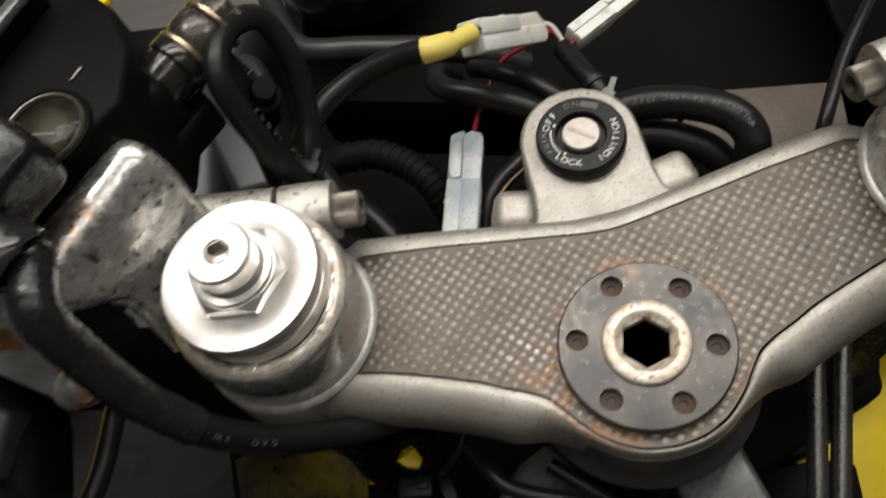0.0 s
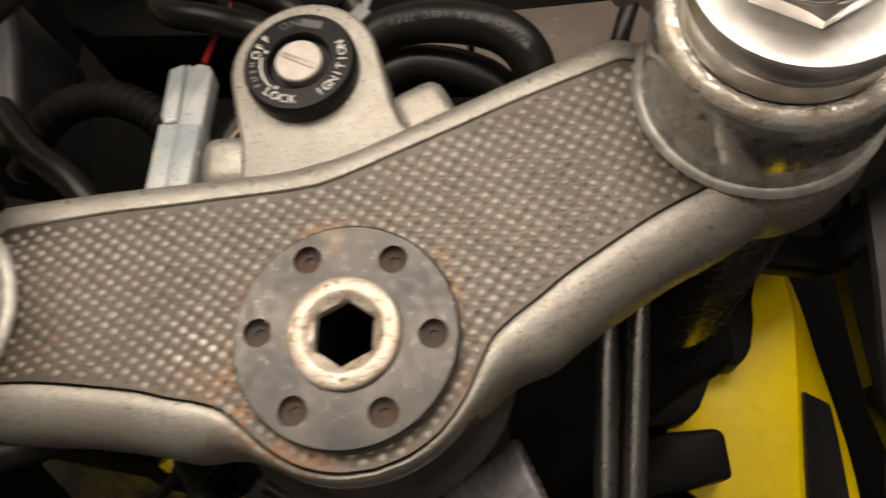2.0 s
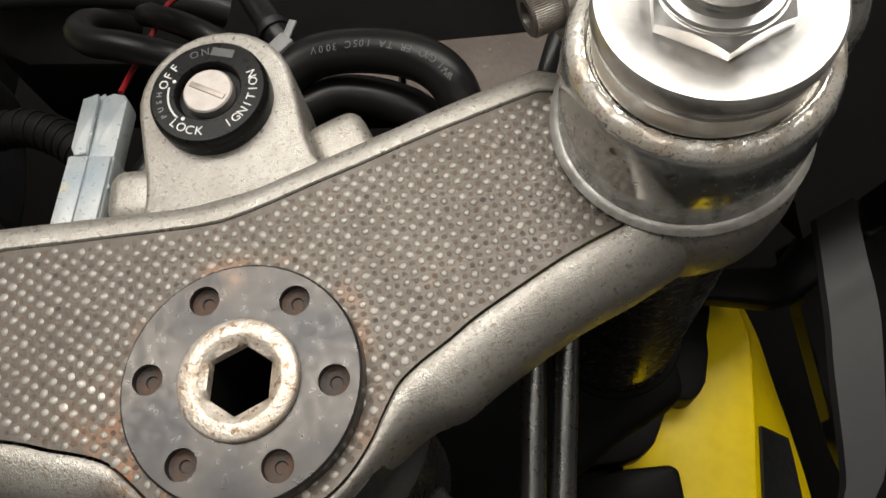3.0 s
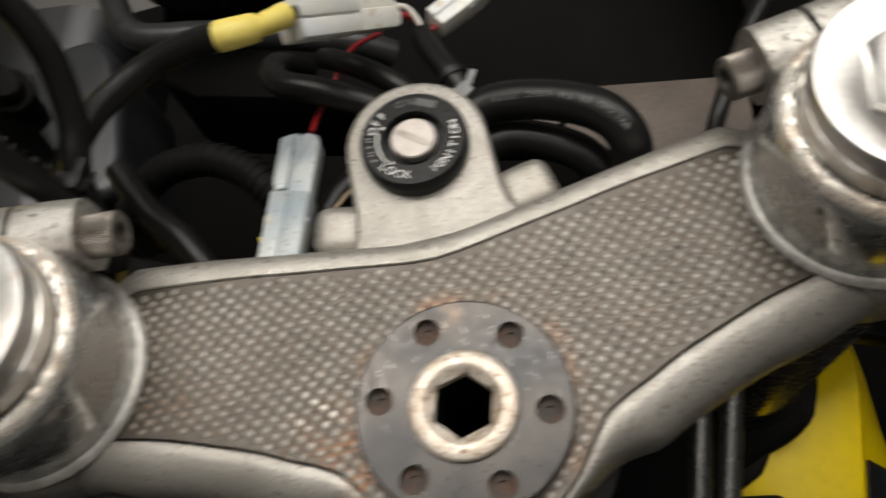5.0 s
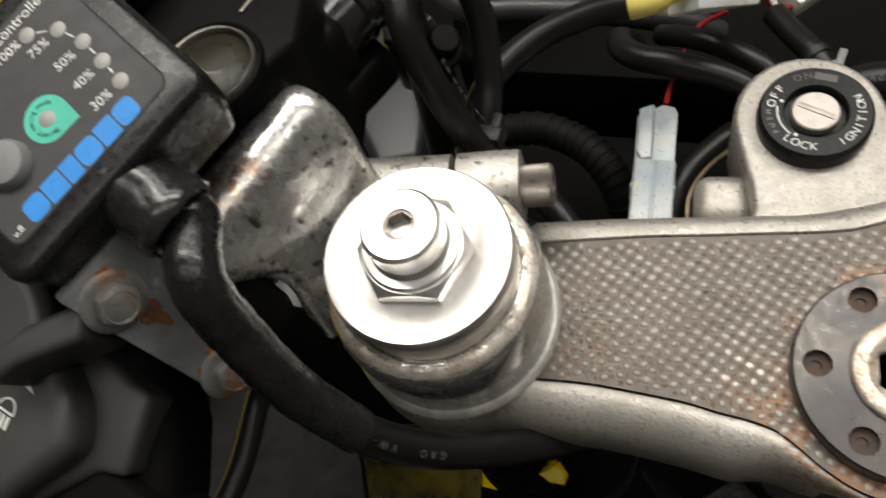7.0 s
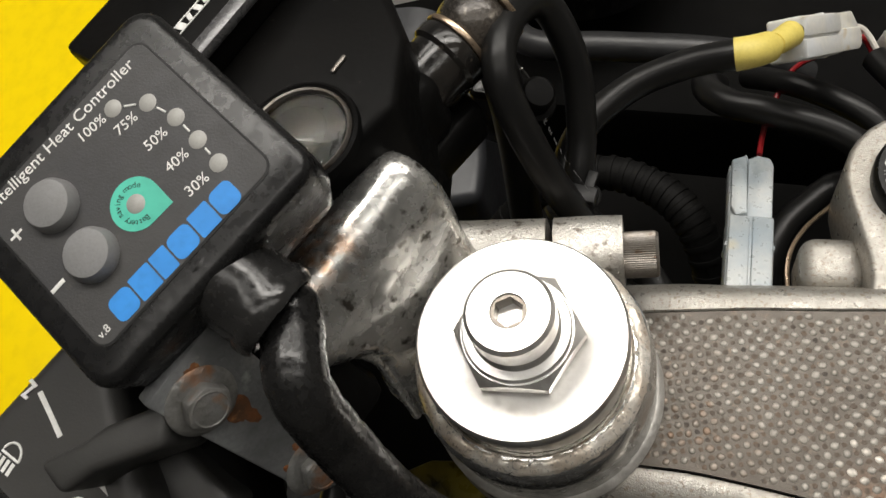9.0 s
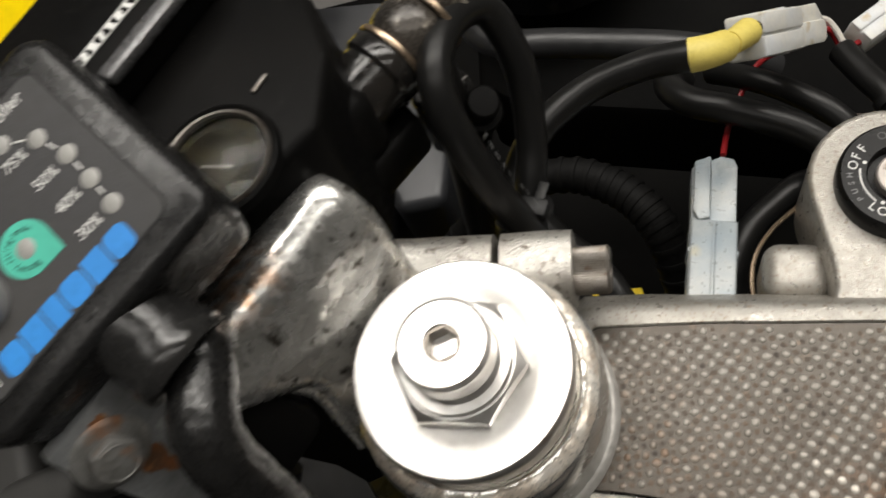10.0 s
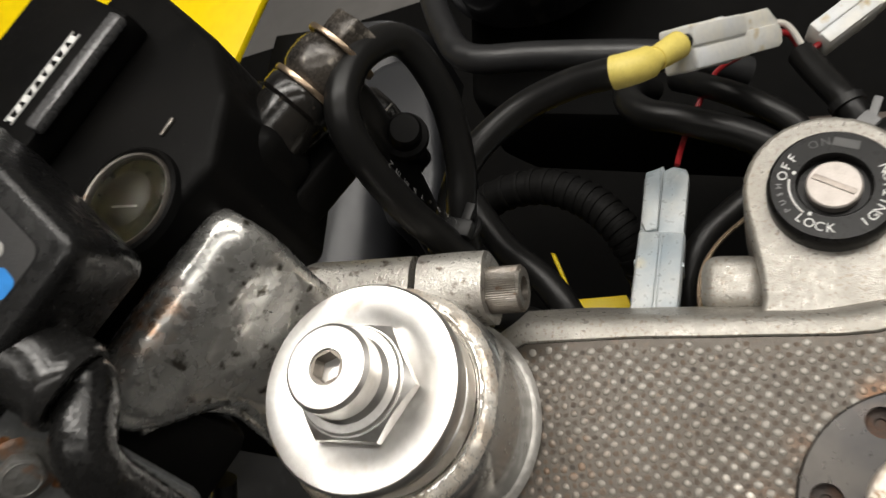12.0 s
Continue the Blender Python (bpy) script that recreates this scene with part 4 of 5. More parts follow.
part("sight_plate", lathe([(0.00, 70.55), (5.72, 70.6), (6.38, 70.3)], (-140.3, 69.7, 0), n=32), SIGHT, sight, "dull metal disc behind the glass")
part("sight_line", box((6.5, 0.5, 0.2), (-139.8, 67.6, 70.7), turn_z(-12), 0.08), RIM, sight)
part("sight_glass", lathe([(0.00, 71.9), (5.50, 71.8), (9.90, 71.2), (9.90, 70.9), (0.00, 70.9)], (-139.5, 68.7, 0), n=40), GLASS, sight, "clear sight glass")
part("banjo_boss", lathe([(0, -17), (8.2, -17), (8.4, -15), (8.4, -12), (8.4, -6), (9.3, -5), (9.3, -2), (8.7, -0.9), (0, -0.9)], B0, BA, n=40), OILY, mcyl)
for d in (-0.9, 11.2):
    part("crush_washer", lathe([(4, d), (9.2, d), (9.4, d + 0.4), (9.2, d + 1.3), (4, d + 1.3)], B0, BA, n=40), BRASS, mcyl, "coppery crush washer")
part("banjo", lathe([(4, 0.5), (7.8, 0.5), (8.8, 2), (9.3, 4), (9.3, 7.6), (8.8, 9.6), (7.8, 11.1), (4, 11.1)], B0, BA, n=40), CRUSTY, mcyl)
m = frame_of(BA)
bm = prism(circle(7.2, 6), 12.6, 19, 0.6, 2, B0, m)
part("banjo_bolt", bm, CRUSTY, mcyl)
cable("clutch_hose", [tuple(B0 + BA * 6), tuple(B0 + BA * 6 + Vector((3, -4, -14))), (-103, 98, 10), (-106, 92, -30), (-106, 84, -90)], 5.0, RUBBER, "black rubber clutch hose from the banjo", "hose", 16)
lever = thing("clutch_lever", (-92, 92, 20), "black oily lever pivot bolt under the cable loop", "lever")
part("pivot_block", prism([(-112, 119), (-102, 115), (-97, 108), (-95, 103), (-101, 97), (-112, 103)], 6, 29, 1.5, 3), OILY, lever)
PV = Vector((0.35, -0.3, 0.89)).normalized()
part("pivot_bolt", lathe([(0, 6.2), (3.6, 6.0), (4.3, 5.2), (4.4, 0.6), (5.8, 0.3), (6.2, -0.6), (6.2, -2.4), (5.6, -3), (5.6, -16), (0, -16)], (-96, 100, 25), PV, n=32), ENAMEL, lever, "oily pivot bolt with a shining edge")
part("worn_edge", tube([(-103.2, 102.2, 29.1), (-100, 105, 29.2), (-97.5, 107.6, 29.0)], 0.35, 8, 4), STEEL, lever, "worn bright edge")

# ---------------------------------------------------------------- heated grip controller
EX, EY, EN = Vector((0.763, 0.629, 0.141)), Vector((-0.644, 0.732, 0.218)), Vector((0.033, -0.258, 0.966))
TC = Matrix((EX, EY, EN)).transposed()
C0 = Vector((-159.5, 45.95, 95.75))


def face(a, b, h=0.0):
    return C0 + EX * a + EY * b + EN * h


ctrl = thing("heat_controller", tuple(face(0, 0, -16)), "black heated grip controller with grey buttons and printed face", "controller")
case = part("case", loft([[C0 + TC @ Vector((x, y, h)) for x, y in rect(50.4 - 2 * k, 45.4 - 2 * k, 4.8 - 0.4 * k, 6)]
                          for h, k in ((0, 1.9), (-0.2, 1.1), (-0.8, 0.4), (-1.8, 0), (-5, 0.0), (-10, 0.3), (-13, 0.5), (-13.4, 1.3), (-17, 1.6), (-22, 2.6))]), CASE, ctrl)
bm = lathe([(8.3, -6), (8.5, 1), (8.4, 4.6), (8.9, 5.4), (8.9, 7.6), (8.4, 8.6), (7.4, 8.7), (6.6, 7.8), (6.3, 2), (0, 2)], face(0.6, -22.5, -9.5), (-EY - EN * 0.3 + EX * 0.1), n=44)
part("cable_boss", bm, BOOT, ctrl, "glossy rubber cable boss")
panel = part("face_panel", prism(rect(39.6, 34.4, 2.4, 4), -0.6, 0.14, 0.1, 1, C0, TC), FACE, ctrl, "grey printed face panel")
gm = holed(rect(40.4, 35.2, 2.8, 4), [rect(39.5, 34.3, 2.4, 4)], 0.0, 0.1)
part("groove", place(gm, C0, TC), BLACK, ctrl, smooth=0)
for a, b in ((-9.8, 7.2), (-10.6, -4.4)):
    part("button", lathe([(0, 2.9), (2.5, 2.8), (4.0, 2.4), (4.55, 1.5), (4.7, 0.0)], face(a, b), EN, n=40), BUTTON, ctrl, "round grey rubber button")
DOTS = [(8.5, 11.6), (13.2, 7.4), (14.7, 1.6), (14.5, -4.2), (14.1, -9.8)]
for a, b in DOTS:
    part("lamp_dot", lathe([(0, 0.36), (1.3, 0.32), (1.65, 0.1)], face(a, b), EN, n=24), LENS_DOT, ctrl, "small grey indicator lens")
for (a, b), (c, d) in zip(DOTS, DOTS[1:]):
    u = Vector((c - a, d - b, 0))
    n = u.normalized() * 2.1
    part("line", tube([face(a + n.x, b + n.y, 0.16), face(c - n.x, d - n.y, 0.16)], 0.2, 6, 0), PRINT, ctrl, "white printed line")
for (a, b), words in zip(((3.6, 12.0), (8.2, 7.7), (9.8, 1.6), (9.7, -4.0), (9.2, -9.6)), ("100%", "75%", "50%", "40%", "30%")):
    lettering("percent_print", words, 2.7, face(a, b, 0.17), TC @ turn_z(-6), PRINT, ctrl)
lettering("title_print", "Intelligent Heat Controller", 3.15, face(-0.8, 15.6, 0.17), TC @ turn_z(-1.5), PRINT, ctrl)
lettering("plus_print", "+", 5.4, face(-17.6, 8.6, 0.17), TC, PRINT, ctrl)
part("minus_print", box((2.9, 0.75, 0.1), face(-18.2, -3.4, 0.18), TC, 0.02), PRINT, ctrl)
lettering("version_print", "v.8", 2.0, face(-17.6, -15.0, 0.17), TC, PRINT, ctrl)
drop = [(4.6 * math.cos(radians(a)), 4.6 * math.sin(radians(a))) for a in range(0, 271, 10)] + [(4.6, -4.6)]
badge = part("mode_badge", place(prism(drop, 0.14, 0.22), face(0.1, -3.8), TC @ turn_z(-2)), TEAL, ctrl, "teal printed drop-shaped badge", smooth=0)
part("mode_lens", lathe([(0, 0.5), (1.3, 0.46), (1.7, 0.2)], face(0.1, -3.8), EN, n=24), LENS_DOT, ctrl)
for words, mid, span in (("Battery", 232, -70), ("saving", 140, -62), ("mode", 60, -44)):
    for i, ch in enumerate(words):
        a = mid + (i / (len(words) - 1) - 0.5) * span
        lettering("badge_print", ch, 1.45, face(0.1 + 3.2 * math.cos(radians(a)), -3.8 + 3.2 * math.sin(radians(a)), 0.24), TC @ turn_z(a - 90), BLACK, badge)
for k, w in enumerate((4.6, 4.4, 3.4, 4.8, 4.2, 4.6)):
    x = -14.6 + sum((4.6, 4.4, 3.4, 4.8, 4.2, 4.6)[:k]) + 0.35 * k + w / 2
    part("logo_block", prism(rect(w, 4.7, 1.3 if k in (0, 3, 5) else 0.3, 4), 0.14, 0.22, 0, 1, face(x, -14.6 - 0.02 * x), TC @ turn_z(-1.5)), BLUE, ctrl, "blue printed block", smooth=0)

wrap = thing("controller_cable", (-138, 20, 70), "taped black controller cable hanging beside the fork", "cable")
line = [tuple(face(1.0, -27, -11)), tuple(face(2.5, -31, -13.5)), (-136.4, 15.6, 75.5), (-134, 8.8, 62.5), (-129, 1.5, 46.5), (-121.5, -4, 30.5), (-111.5, -5.6, 12), (-99, -3.8, -6), (-84, -0.5, -20), (-68, 5, -32), (-52, 14, -42)]
part("tape", tube(line[:6], (5.7, 5.1), 20, 10, wobble=0.03), TAPE, wrap, "wrinkled black tape")
ctrl_cable = part("cable", tube(line[4:], 4.5, 16, 8), RUBBER, wrap)

# ---------------------------------------------------------------- bar, lever perch plate and switch box
BAR0, BARD = Vector((-139, 50, 42)), -EX
bar = thing("handlebar_tube", tuple(BAR0), "black handlebar tube under the controller", "handlebar")
part("tube", lathe([(0, -14), (11, -14), (11, 260), (0, 260)], BAR0, BARD, n=32), ENAMEL, bar)
PA, PB = Vector((-155.5, 15.8, 66.0)), Vector((-146.4, 8.7, 34.5))
pd = (PB - PA).normalized()
pn = Vector((0.66, -0.56, 0.42))
pn = (pn - pd * pn.dot(pd)).normalized()
TP = Matrix((pd, pn.cross(pd), pn)).transposed()
perch = thing("perch_clamp", tuple(PA), "grey zinc lever perch plate with two rusty bolts", "lever perch")
mid = (PA + PB) / 2
part("plate", prism([(-30, -5.2), (12, -4.6), (16.5, -3.4), (19.2, -0.6), (19.4, 2.8), (15, 8), (-30, 13)], -4, 0, 0.7, 2, mid, TP), PLATE, perch)
AX = pn.cross(pd)
for p, v in ((-21.6, 0.3), (10.4, 0.9)):
    q = mid + pd * p + AX * v
    bm = lathe([(0, 0.9), (5.4, 0.85), (6.3, 0.6), (6.7, 0.2), (6.7, -0.3)], q, pn, n=32)
    bm = add(bm, prism(circle(4.6, 6, phase=0.4), 0.6, 3.6, 0.7, 2, q, TP))
    bm = add(bm, lathe([(0, 3.5), (2.9, 3.5), (3.3, 3.75), (3.5, 3.65), (3.6, 3.3)], q, pn, n=28))
    part("perch_bolt", bm, FLANGE, perch, "flanged hex bolt head with rust")


def rust_patch(p, v, r, seed):
    """A ragged crust of rust on the plate."""
    rng = random.Random(seed)
    bm = lathe([(0, 0.12), (r * 0.6, 0.12), (r * 0.9, 0.08), (r, -0.2)], (0, 0, 0), n=26)
    for w in bm.verts:
        k = 1 + 0.3 * math.sin(3 * math.atan2(w.co.y, w.co.x) + seed) + rng.uniform(-0.12, 0.12)
        w.co = Vector((w.co.x * k, w.co.y * k * 0.62, w.co.z + rng.uniform(-0.03, 0.06)))
    part("rust_patch", place(bm, mid + pd * p + AX * v, TP), RUST, perch, "orange rust patch")


rust_patch(-12.8, 2.4, 3.9, 1)
rust_patch(5.2, 2.2, 2.8, 4)
rust_patch(-26.4, 3.6, 2.2, 2)
rust_patch(-25.0, -2.2, 2.4, 6)
rust_patch(5.6, -2.0, 2.0, 9)
part("perch_body", box((50, 27, 26), mid - pn * 19 + AX * 9 - pd * 2, TP, 4), ENAMEL, perch)

SC = Vector((-190, 14, 61))
swb = thing("switch_box", (-205, 5, 30), "black plastic handlebar switch box with white symbols", "switch")


def sw(a, b, h=0.0):
    return SC + EX * a + EY * b + EN * h


def decal(name, pts, label=""):
    """White print on the switch's face."""
    part(name, prism(pts, -0.05, 0.12, 0, 1, SC, TC), PRINT, swb, label, smooth=0)


part("housing", prism([(-70, 17), (20, 17), (16, 2), (9, -9), (5, -20), (-2, -27), (-16, -23.5), (-70, -19)], -22, 0, 4, 5, SC, TC), SWITCH, swb)
part("lower_shell", prism([(-70, 19), (15, 19), (13, -8), (14, -28.5), (-1.6, -36.2), (-5, -30.5), (-17, -25.6), (-70, -20)], -40, -9, 2, 3, SC, TC), SWITCH, swb)
part("clamp_half", prism([(-70, 18), (26, 18), (22, -14), (11, -33), (-3, -46), (-70, -60)], -40, -16, 5, 4, SC, TC), CAVITY, swb)
pod = part("button_pod", prism([(-60, -22), (-17, -26), (-4.7, -30.7), (-2.4, -35.4), (-0.8, -45), (0.5, -50.5), (-14, -56), (-60, -56)], -34, -8.4, 1.8, 3, SC, TC), CAVITY, swb)
part("horn_button", prism([(-15.6, -44), (-3.2, -47), (-4, -40), (-14.2, -34.6)], -9, -5.5, 1.2, 3, SC, TC), BLACK, pod)
part("signal_button", prism([(-34, -30), (-17.4, -32.3), (-23.5, -36), (-36, -38)], -9, -4, 1.2, 3, SC, TC), SWITCH, pod)
HS = [(-15.8, -48.6), (-15.2, -50.6), (-13.4, -50.2), (-10.4, -51.9), (-8.4, -52.6), (-8.0, -50.8), (-10.2, -50.0), (-13.2, -49.4)]
part("horn_symbol", tube([sw(a, b, -8.3) for a, b in HS + HS[:1]], 0.24, 6, 0), PRINT, pod, "white printed horn symbol")
AS = [(-16.8, -28.6), (-15.2, -28.8), (-15.0, -27.8), (-13.2, -29.6), (-15.4, -31.0), (-15.3, -29.9), (-16.9, -29.7)]
part("arrow_symbol", tube([sw(a, b, -8.3) for a, b in AS + AS[:1]], 0.2, 6, 0), PRINT, pod, "white printed arrow outline")
lettering("letter", "N", 2.6, sw(-18.8, -28.2, -8.35), TC @ turn_z(-20), PRINT, pod)
cover = part("cover", prism([(-14.6, 8), (-13.4, -5), (-13.0, -13), (-15, -17.5), (-20, -19), (-70, -20), (-70, 22), (-22, 20)], -3, 2.4, 1.2, 3, SC, TC), CASE, swb)
part("worn_edge", tube([sw(-14.9, 7, 2.1), sw(-13.8, -5, 2.1), sw(-13.5, -12.6, 2.0), sw(-14.6, -15.4, 1.4)], 0.22, 6, 6), GREY_PRINT, cover, "pale worn edge")
part("thumb_tab", prism([(1.4, -3.6), (0.8, -11), (8, -12.6), (20, -19.2), (26, -14), (14.4, -8.2), (9.8, -7.2)], -4, 13, 1.6, 3, SC, TC), SWITCH, swb)
decal("stroke_print", [(3.0, 12.5), (4.1, 12.2), (1.5, 2.6), (0.4, 2.9), (1.6, 7.0)], "white printed stroke")
decal("wedge_print", [(0.2, -7.6), (2.2, -8.6), (0.6, -12.6)], "white printed wedge")
for p in ([(0.2, 15.0), (0.9, 15.0), (1.2, 13.4), (0.5, 13.4)], [(1.0, 14.8), (3.4, 14.5), (3.4, 13.9), (1.0, 14.2)], [(3.3, 15.8), (4.1, 15.6), (4.0, 13.6), (3.2, 13.8)]):
    decal("mark_print", p, "small white printed mark")


def lamp_symbol(a, b, tilt, slant):
    """A headlamp sign: a D-shaped loop and four rays."""
    c, d = math.cos(radians(tilt)), math.sin(radians(tilt))

    def at(u, v):
        return (a + c * u - d * v, b + d * u + c * v)

    shape = [(-0.9, -2.2), (-0.9, 2.2)] + [(-0.9 + 2.7 * math.sin(radians(q)), 2.2 * math.cos(radians(q))) for q in range(20, 161, 20)]
    line = [at(u, v) for u, v in shape]
    part("lamp_symbol", tube([sw(x, y, 0.05) for x, y in line + line[:1]], 0.27, 6, 0), PRINT, swb, "white printed lamp symbol")
    for k in range(4):
        v = -1.9 + 1.25 * k
        decal("ray_print", [at(-1.6, v), at(-1.6, v + 0.75), at(-4.2, v + 0.75 + slant), at(-4.2, v + slant)])


lamp_symbol(-8.0, 7.9, 10, 0.0)
lamp_symbol(-5.1, -9.8, 12, -0.5)
cable("switch_cable", [(-149, 22, 18), (-152, 17, 13), (-155, 11.5, 10), (-159, -2, 9), (-162, -10, 9.5), (-169, -22, 10), (-177, -33, 10), (-195, -52, 6)], 3.1, RUBBER, "black rubber switch cable running down", "cable", 16)

# ---------------------------------------------------------------- frame, tank and pipes below the yoke
for p, q in (((66, 14, -52), (44, -58, -68)), ((75, 13, -52), (52, -56, -68))):
    d = Vector(q) - Vector(p)
    cable("brake_pipe", [tuple(Vector(p) - d * 0.4), p, tuple(Vector(p) + d * 0.5), q, tuple(Vector(q) + d * 1.2)], 3.4, STEELPIPE, "dark steel pipe running back beside the frame", "pipe", 16, 4)
head = thing("motorcycle_frame", (0, -20, -120), "grey painted frame head under the yoke", "frame")
part("head_tube", lathe([(0, -260), (27, -260), (27, -72), (30, -70), (30, -66), (0, -66)], (0, 0, 0), n=56), FRAME, head)
for poly in ([(-62, -30), (-47, -14), (-34, -8), (-25, -20), (-22, -36)], [(5, -30), (24, -24), (30, -20), (36, -50), (6, -48)]):
    part("gusset", prism(poly, -110, -66, 3, 3), FRAME, head, "grey painted gusset")
cable("frame_hose", [(-60, -6, -52), (-54, -18, -47), (-46, -26, -46), (-19, -36.3, -46), (-1, -43.3, -46), (17, -49, -46), (34, -51.5, -47), (44, -52, -52)], 2.9, RUBBER, "black hose with a clip across the frame", "hose", 14)
cable("frame_hose", [(-35, -20, -42), (-22, -32, -44), (-12, -42, -50)], 2.6, RUBBER, "thin black cable passing under the yoke", "cable", 12)
clip = part("hose_clip", box((6, 7, 6), (-0.5, -43.0, -45), turn_z(-20), 1), BLACK, None, "small black clip on the hose")
tagged(clip, category="clip")

plug = thing("loom_plug", (-84, -14, -68), "small black wire plug with blue wires under the yoke", "connector")
part("body", box((12, 7, 8), (-83, -14, -66), turn_z(-8), 0.8), BLACK, plug)
part("latch", box((4, 3, 3), (-80, -14, -61), turn_z(-8), 0.5), BLACK, plug)
part("clip", box((5, 8, 7), (-72, -17, -68), turn_z(14), 0.8), BLACK, plug)
part("wire", tube([(-82, -18, -68), (-84, -28, -72), (-92, -38, -80), (-104, -46, -92)], 0.9, 8), BLUE_WIRE, plug, "blue wire")
part("wire", tube([(-86, -18, -68), (-91, -28, -70), (-99, -38, -74), (-110, -48, -80)], 1.8, 8), RUBBER, plug)
part("wire", tube([(-74, -12, -66), (-66, -6, -62), (-60, 4, -60), (-52, 12, -60)], 1.6, 8), RUBBER, plug)
tank = thing("fuel_tank", (-30, -130, -110), "glossy black rounded tank front with a raised rim", "fuel tank")
TK = Vector((-38, -148, -70))
for nm, prof, m in (("tank_shell", [(0, -6), (60, -6), (88, -7), (95, -4), (97, 0.5), (98.5, 1.0), (99.5, -2)], GLOSS), ("rim_bead", [(98.8, -2), (99.6, 1.2), (101, 2.2), (102.4, 1.6), (103, 0)], GLOSS),
                    ("rim", [(102.4, 0), (103.4, 3.0), (105.5, 4.6), (109, 5.0), (113, 4), (116, 0), (118, -8), (122, -40), (124, -80)], SCUFFED)):
    bm = lathe(prof, n=112)
    for v in bm.verts:
        v.co = turn_z(-12) @ Vector((v.co.x * 1.12, v.co.y, v.co.z)) + TK
    part(nm, bm, m, tank, "scuffed matt black rim" if nm == "rim" else "")
part("filler_plate", holed(circle(33, 56, (-22, -82)), [circle(2.6, 16, (x, y)) for x, y in ((-36, -58), (-20, -54.5), (-4, -60))], -75, -71), DIRTY, tank, "dusty filler plate with small holes")
for k, (x, y) in enumerate(((10, -52.5), (28, -56.5))):
    part("cap_screw", lathe([(0, 2.6), (3, 2.6), (4.2, 1.6), (4.2, 0)], (x, y - 14, -66), n=20), BLACK, tank)

# ---------------------------------------------------------------- lower yoke and dark bracketry
low = thing("lower_yoke", (0, 20, -200), "black lower yoke holding the fork legs", "yoke")
bm = prism([(-90, 4), (-76, -8), (-30, -36), (30, -36), (98, -6), (126, 2), (128, 30), (100, 66), (0, 40), (-60, 60), (-84, 52), (-92, 20)], -200, -170, 6, 3)
# coloured near-black for the shade beneath the top yoke
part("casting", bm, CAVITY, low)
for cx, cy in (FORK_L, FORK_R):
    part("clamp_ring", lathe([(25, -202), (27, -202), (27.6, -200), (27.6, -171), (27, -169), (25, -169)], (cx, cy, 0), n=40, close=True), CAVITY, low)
br = thing("fork_bracket", (120, 0, -290), "black stepped bracket beside the fork leg", "bracket")
part("arm", prism([(60, 90), (176, 92), (184, 72), (178, 57), (172, 46), (169, 36), (162, 22), (157, 17), (151, 14.5), (145, 16.5), (141, 20), (137, 13), (130, 4), (125, -2), (116, -6), (106, -6), (60, 0)], -296, -272, 2, 2), ENAMEL, br)
part("clip", prism([(60, -8), (108, -10), (129.5, -13.5), (132.5, -17), (129, -39), (60, -39)], -296, -270, 2.5, 2), ENAMEL, br)
part("cross_arm", prism([(150, 62), (172, 55), (199, 44), (211, 44), (225, 49), (250, 62), (246, 92), (208, 63), (176, 72)], -254, -240, 3, 3), ENAMEL, br)
part("strut", prism([(60, 0), (100, -6), (96, -110), (60, -110)], -292, -284, 2, 2), ENAMEL, br)

# ---------------------------------------------------------------- fairing


fairing = thing("fairing", (0, 60, -440), "yellow motorcycle fairing with black and grey inner liners", "fairing")


def panel_of(name, poly, thickness, material, label, category, bevel=0.0):
    """A moulded panel from its outline in space."""
    bm = bmesh.new()
    pts = [Vector(p) for p in poly]
    n = sum(((pts[i] - pts[0]).cross(pts[i + 1] - pts[0]) for i in range(1, len(pts) - 1)), Vector()).normalized()
    if n.z < 0:
        n = -n
    hi = [bm.verts.new(p) for p in pts]
    lo = [bm.verts.new(p - n * thickness) for p in pts]
    bm.faces.new(hi)
    bm.faces.new(list(reversed(lo)))
    for k in range(len(pts)):
        j = (k + 1) % len(pts)
        bm.faces.new((lo[k], lo[j], hi[j], hi[k]))
    bmesh.ops.recalc_face_normals(bm, faces=bm.faces)
    if bevel:
        bmesh.ops.bevel(bm, geom=list(bm.edges), offset=bevel, segments=2, profile=0.5, affect="EDGES", clamp_overlap=True)
    return part(name, bm, material, fairing, label, 35)


panel_of("panel", [(-186, 285, -62), (-198, 255, -60), (-210, 226, -60), (-226, 180, -62), (-236, 120, -66), (-250, 60, -72), (-300, 20, -80), (-520, 20, -110), (-520, 420, -90), (-260, 420, -70)],
         4, YELLOW, "glossy yellow fairing panel beside the handlebar", "fairing", 1.0)
RIDGE = [(203, 66, -300), (201, 42, -300), (194, 20, -301), (186, -3, -302), (170, -47, -304), (145, -120, -308)]
OUTER = [(207, 68, -306), (219, 51, -337), (223, 22, -356), (222, -13, -360), (217, -54, -360), (205, -120, -364)]


def strip_of(name, near, far, thickness, material, label, lift=0.0):
    """A moulded strip between two edges, row by row."""
    bm = bmesh.new()
    down = Vector((-0.7, 0, -0.7))
    rows = [[bm.verts.new(Vector(p) - down * lift + down * d) for p in edge] for edge, d in ((near, 0), (far, 0), (far, thickness), (near, thickness))]
    for k in range(4):
        one, two = rows[k], rows[(k + 1) % 4]
        for i in range(len(one) - 1):
            bm.faces.new((one[i], one[i + 1], two[i + 1], two[i]))
    for i in (0, -1):
        bm.faces.new([r[i] for r in rows])
    bmesh.ops.recalc_face_normals(bm, faces=bm.faces)
    return part(name, bm, material, fairing, label, 35)


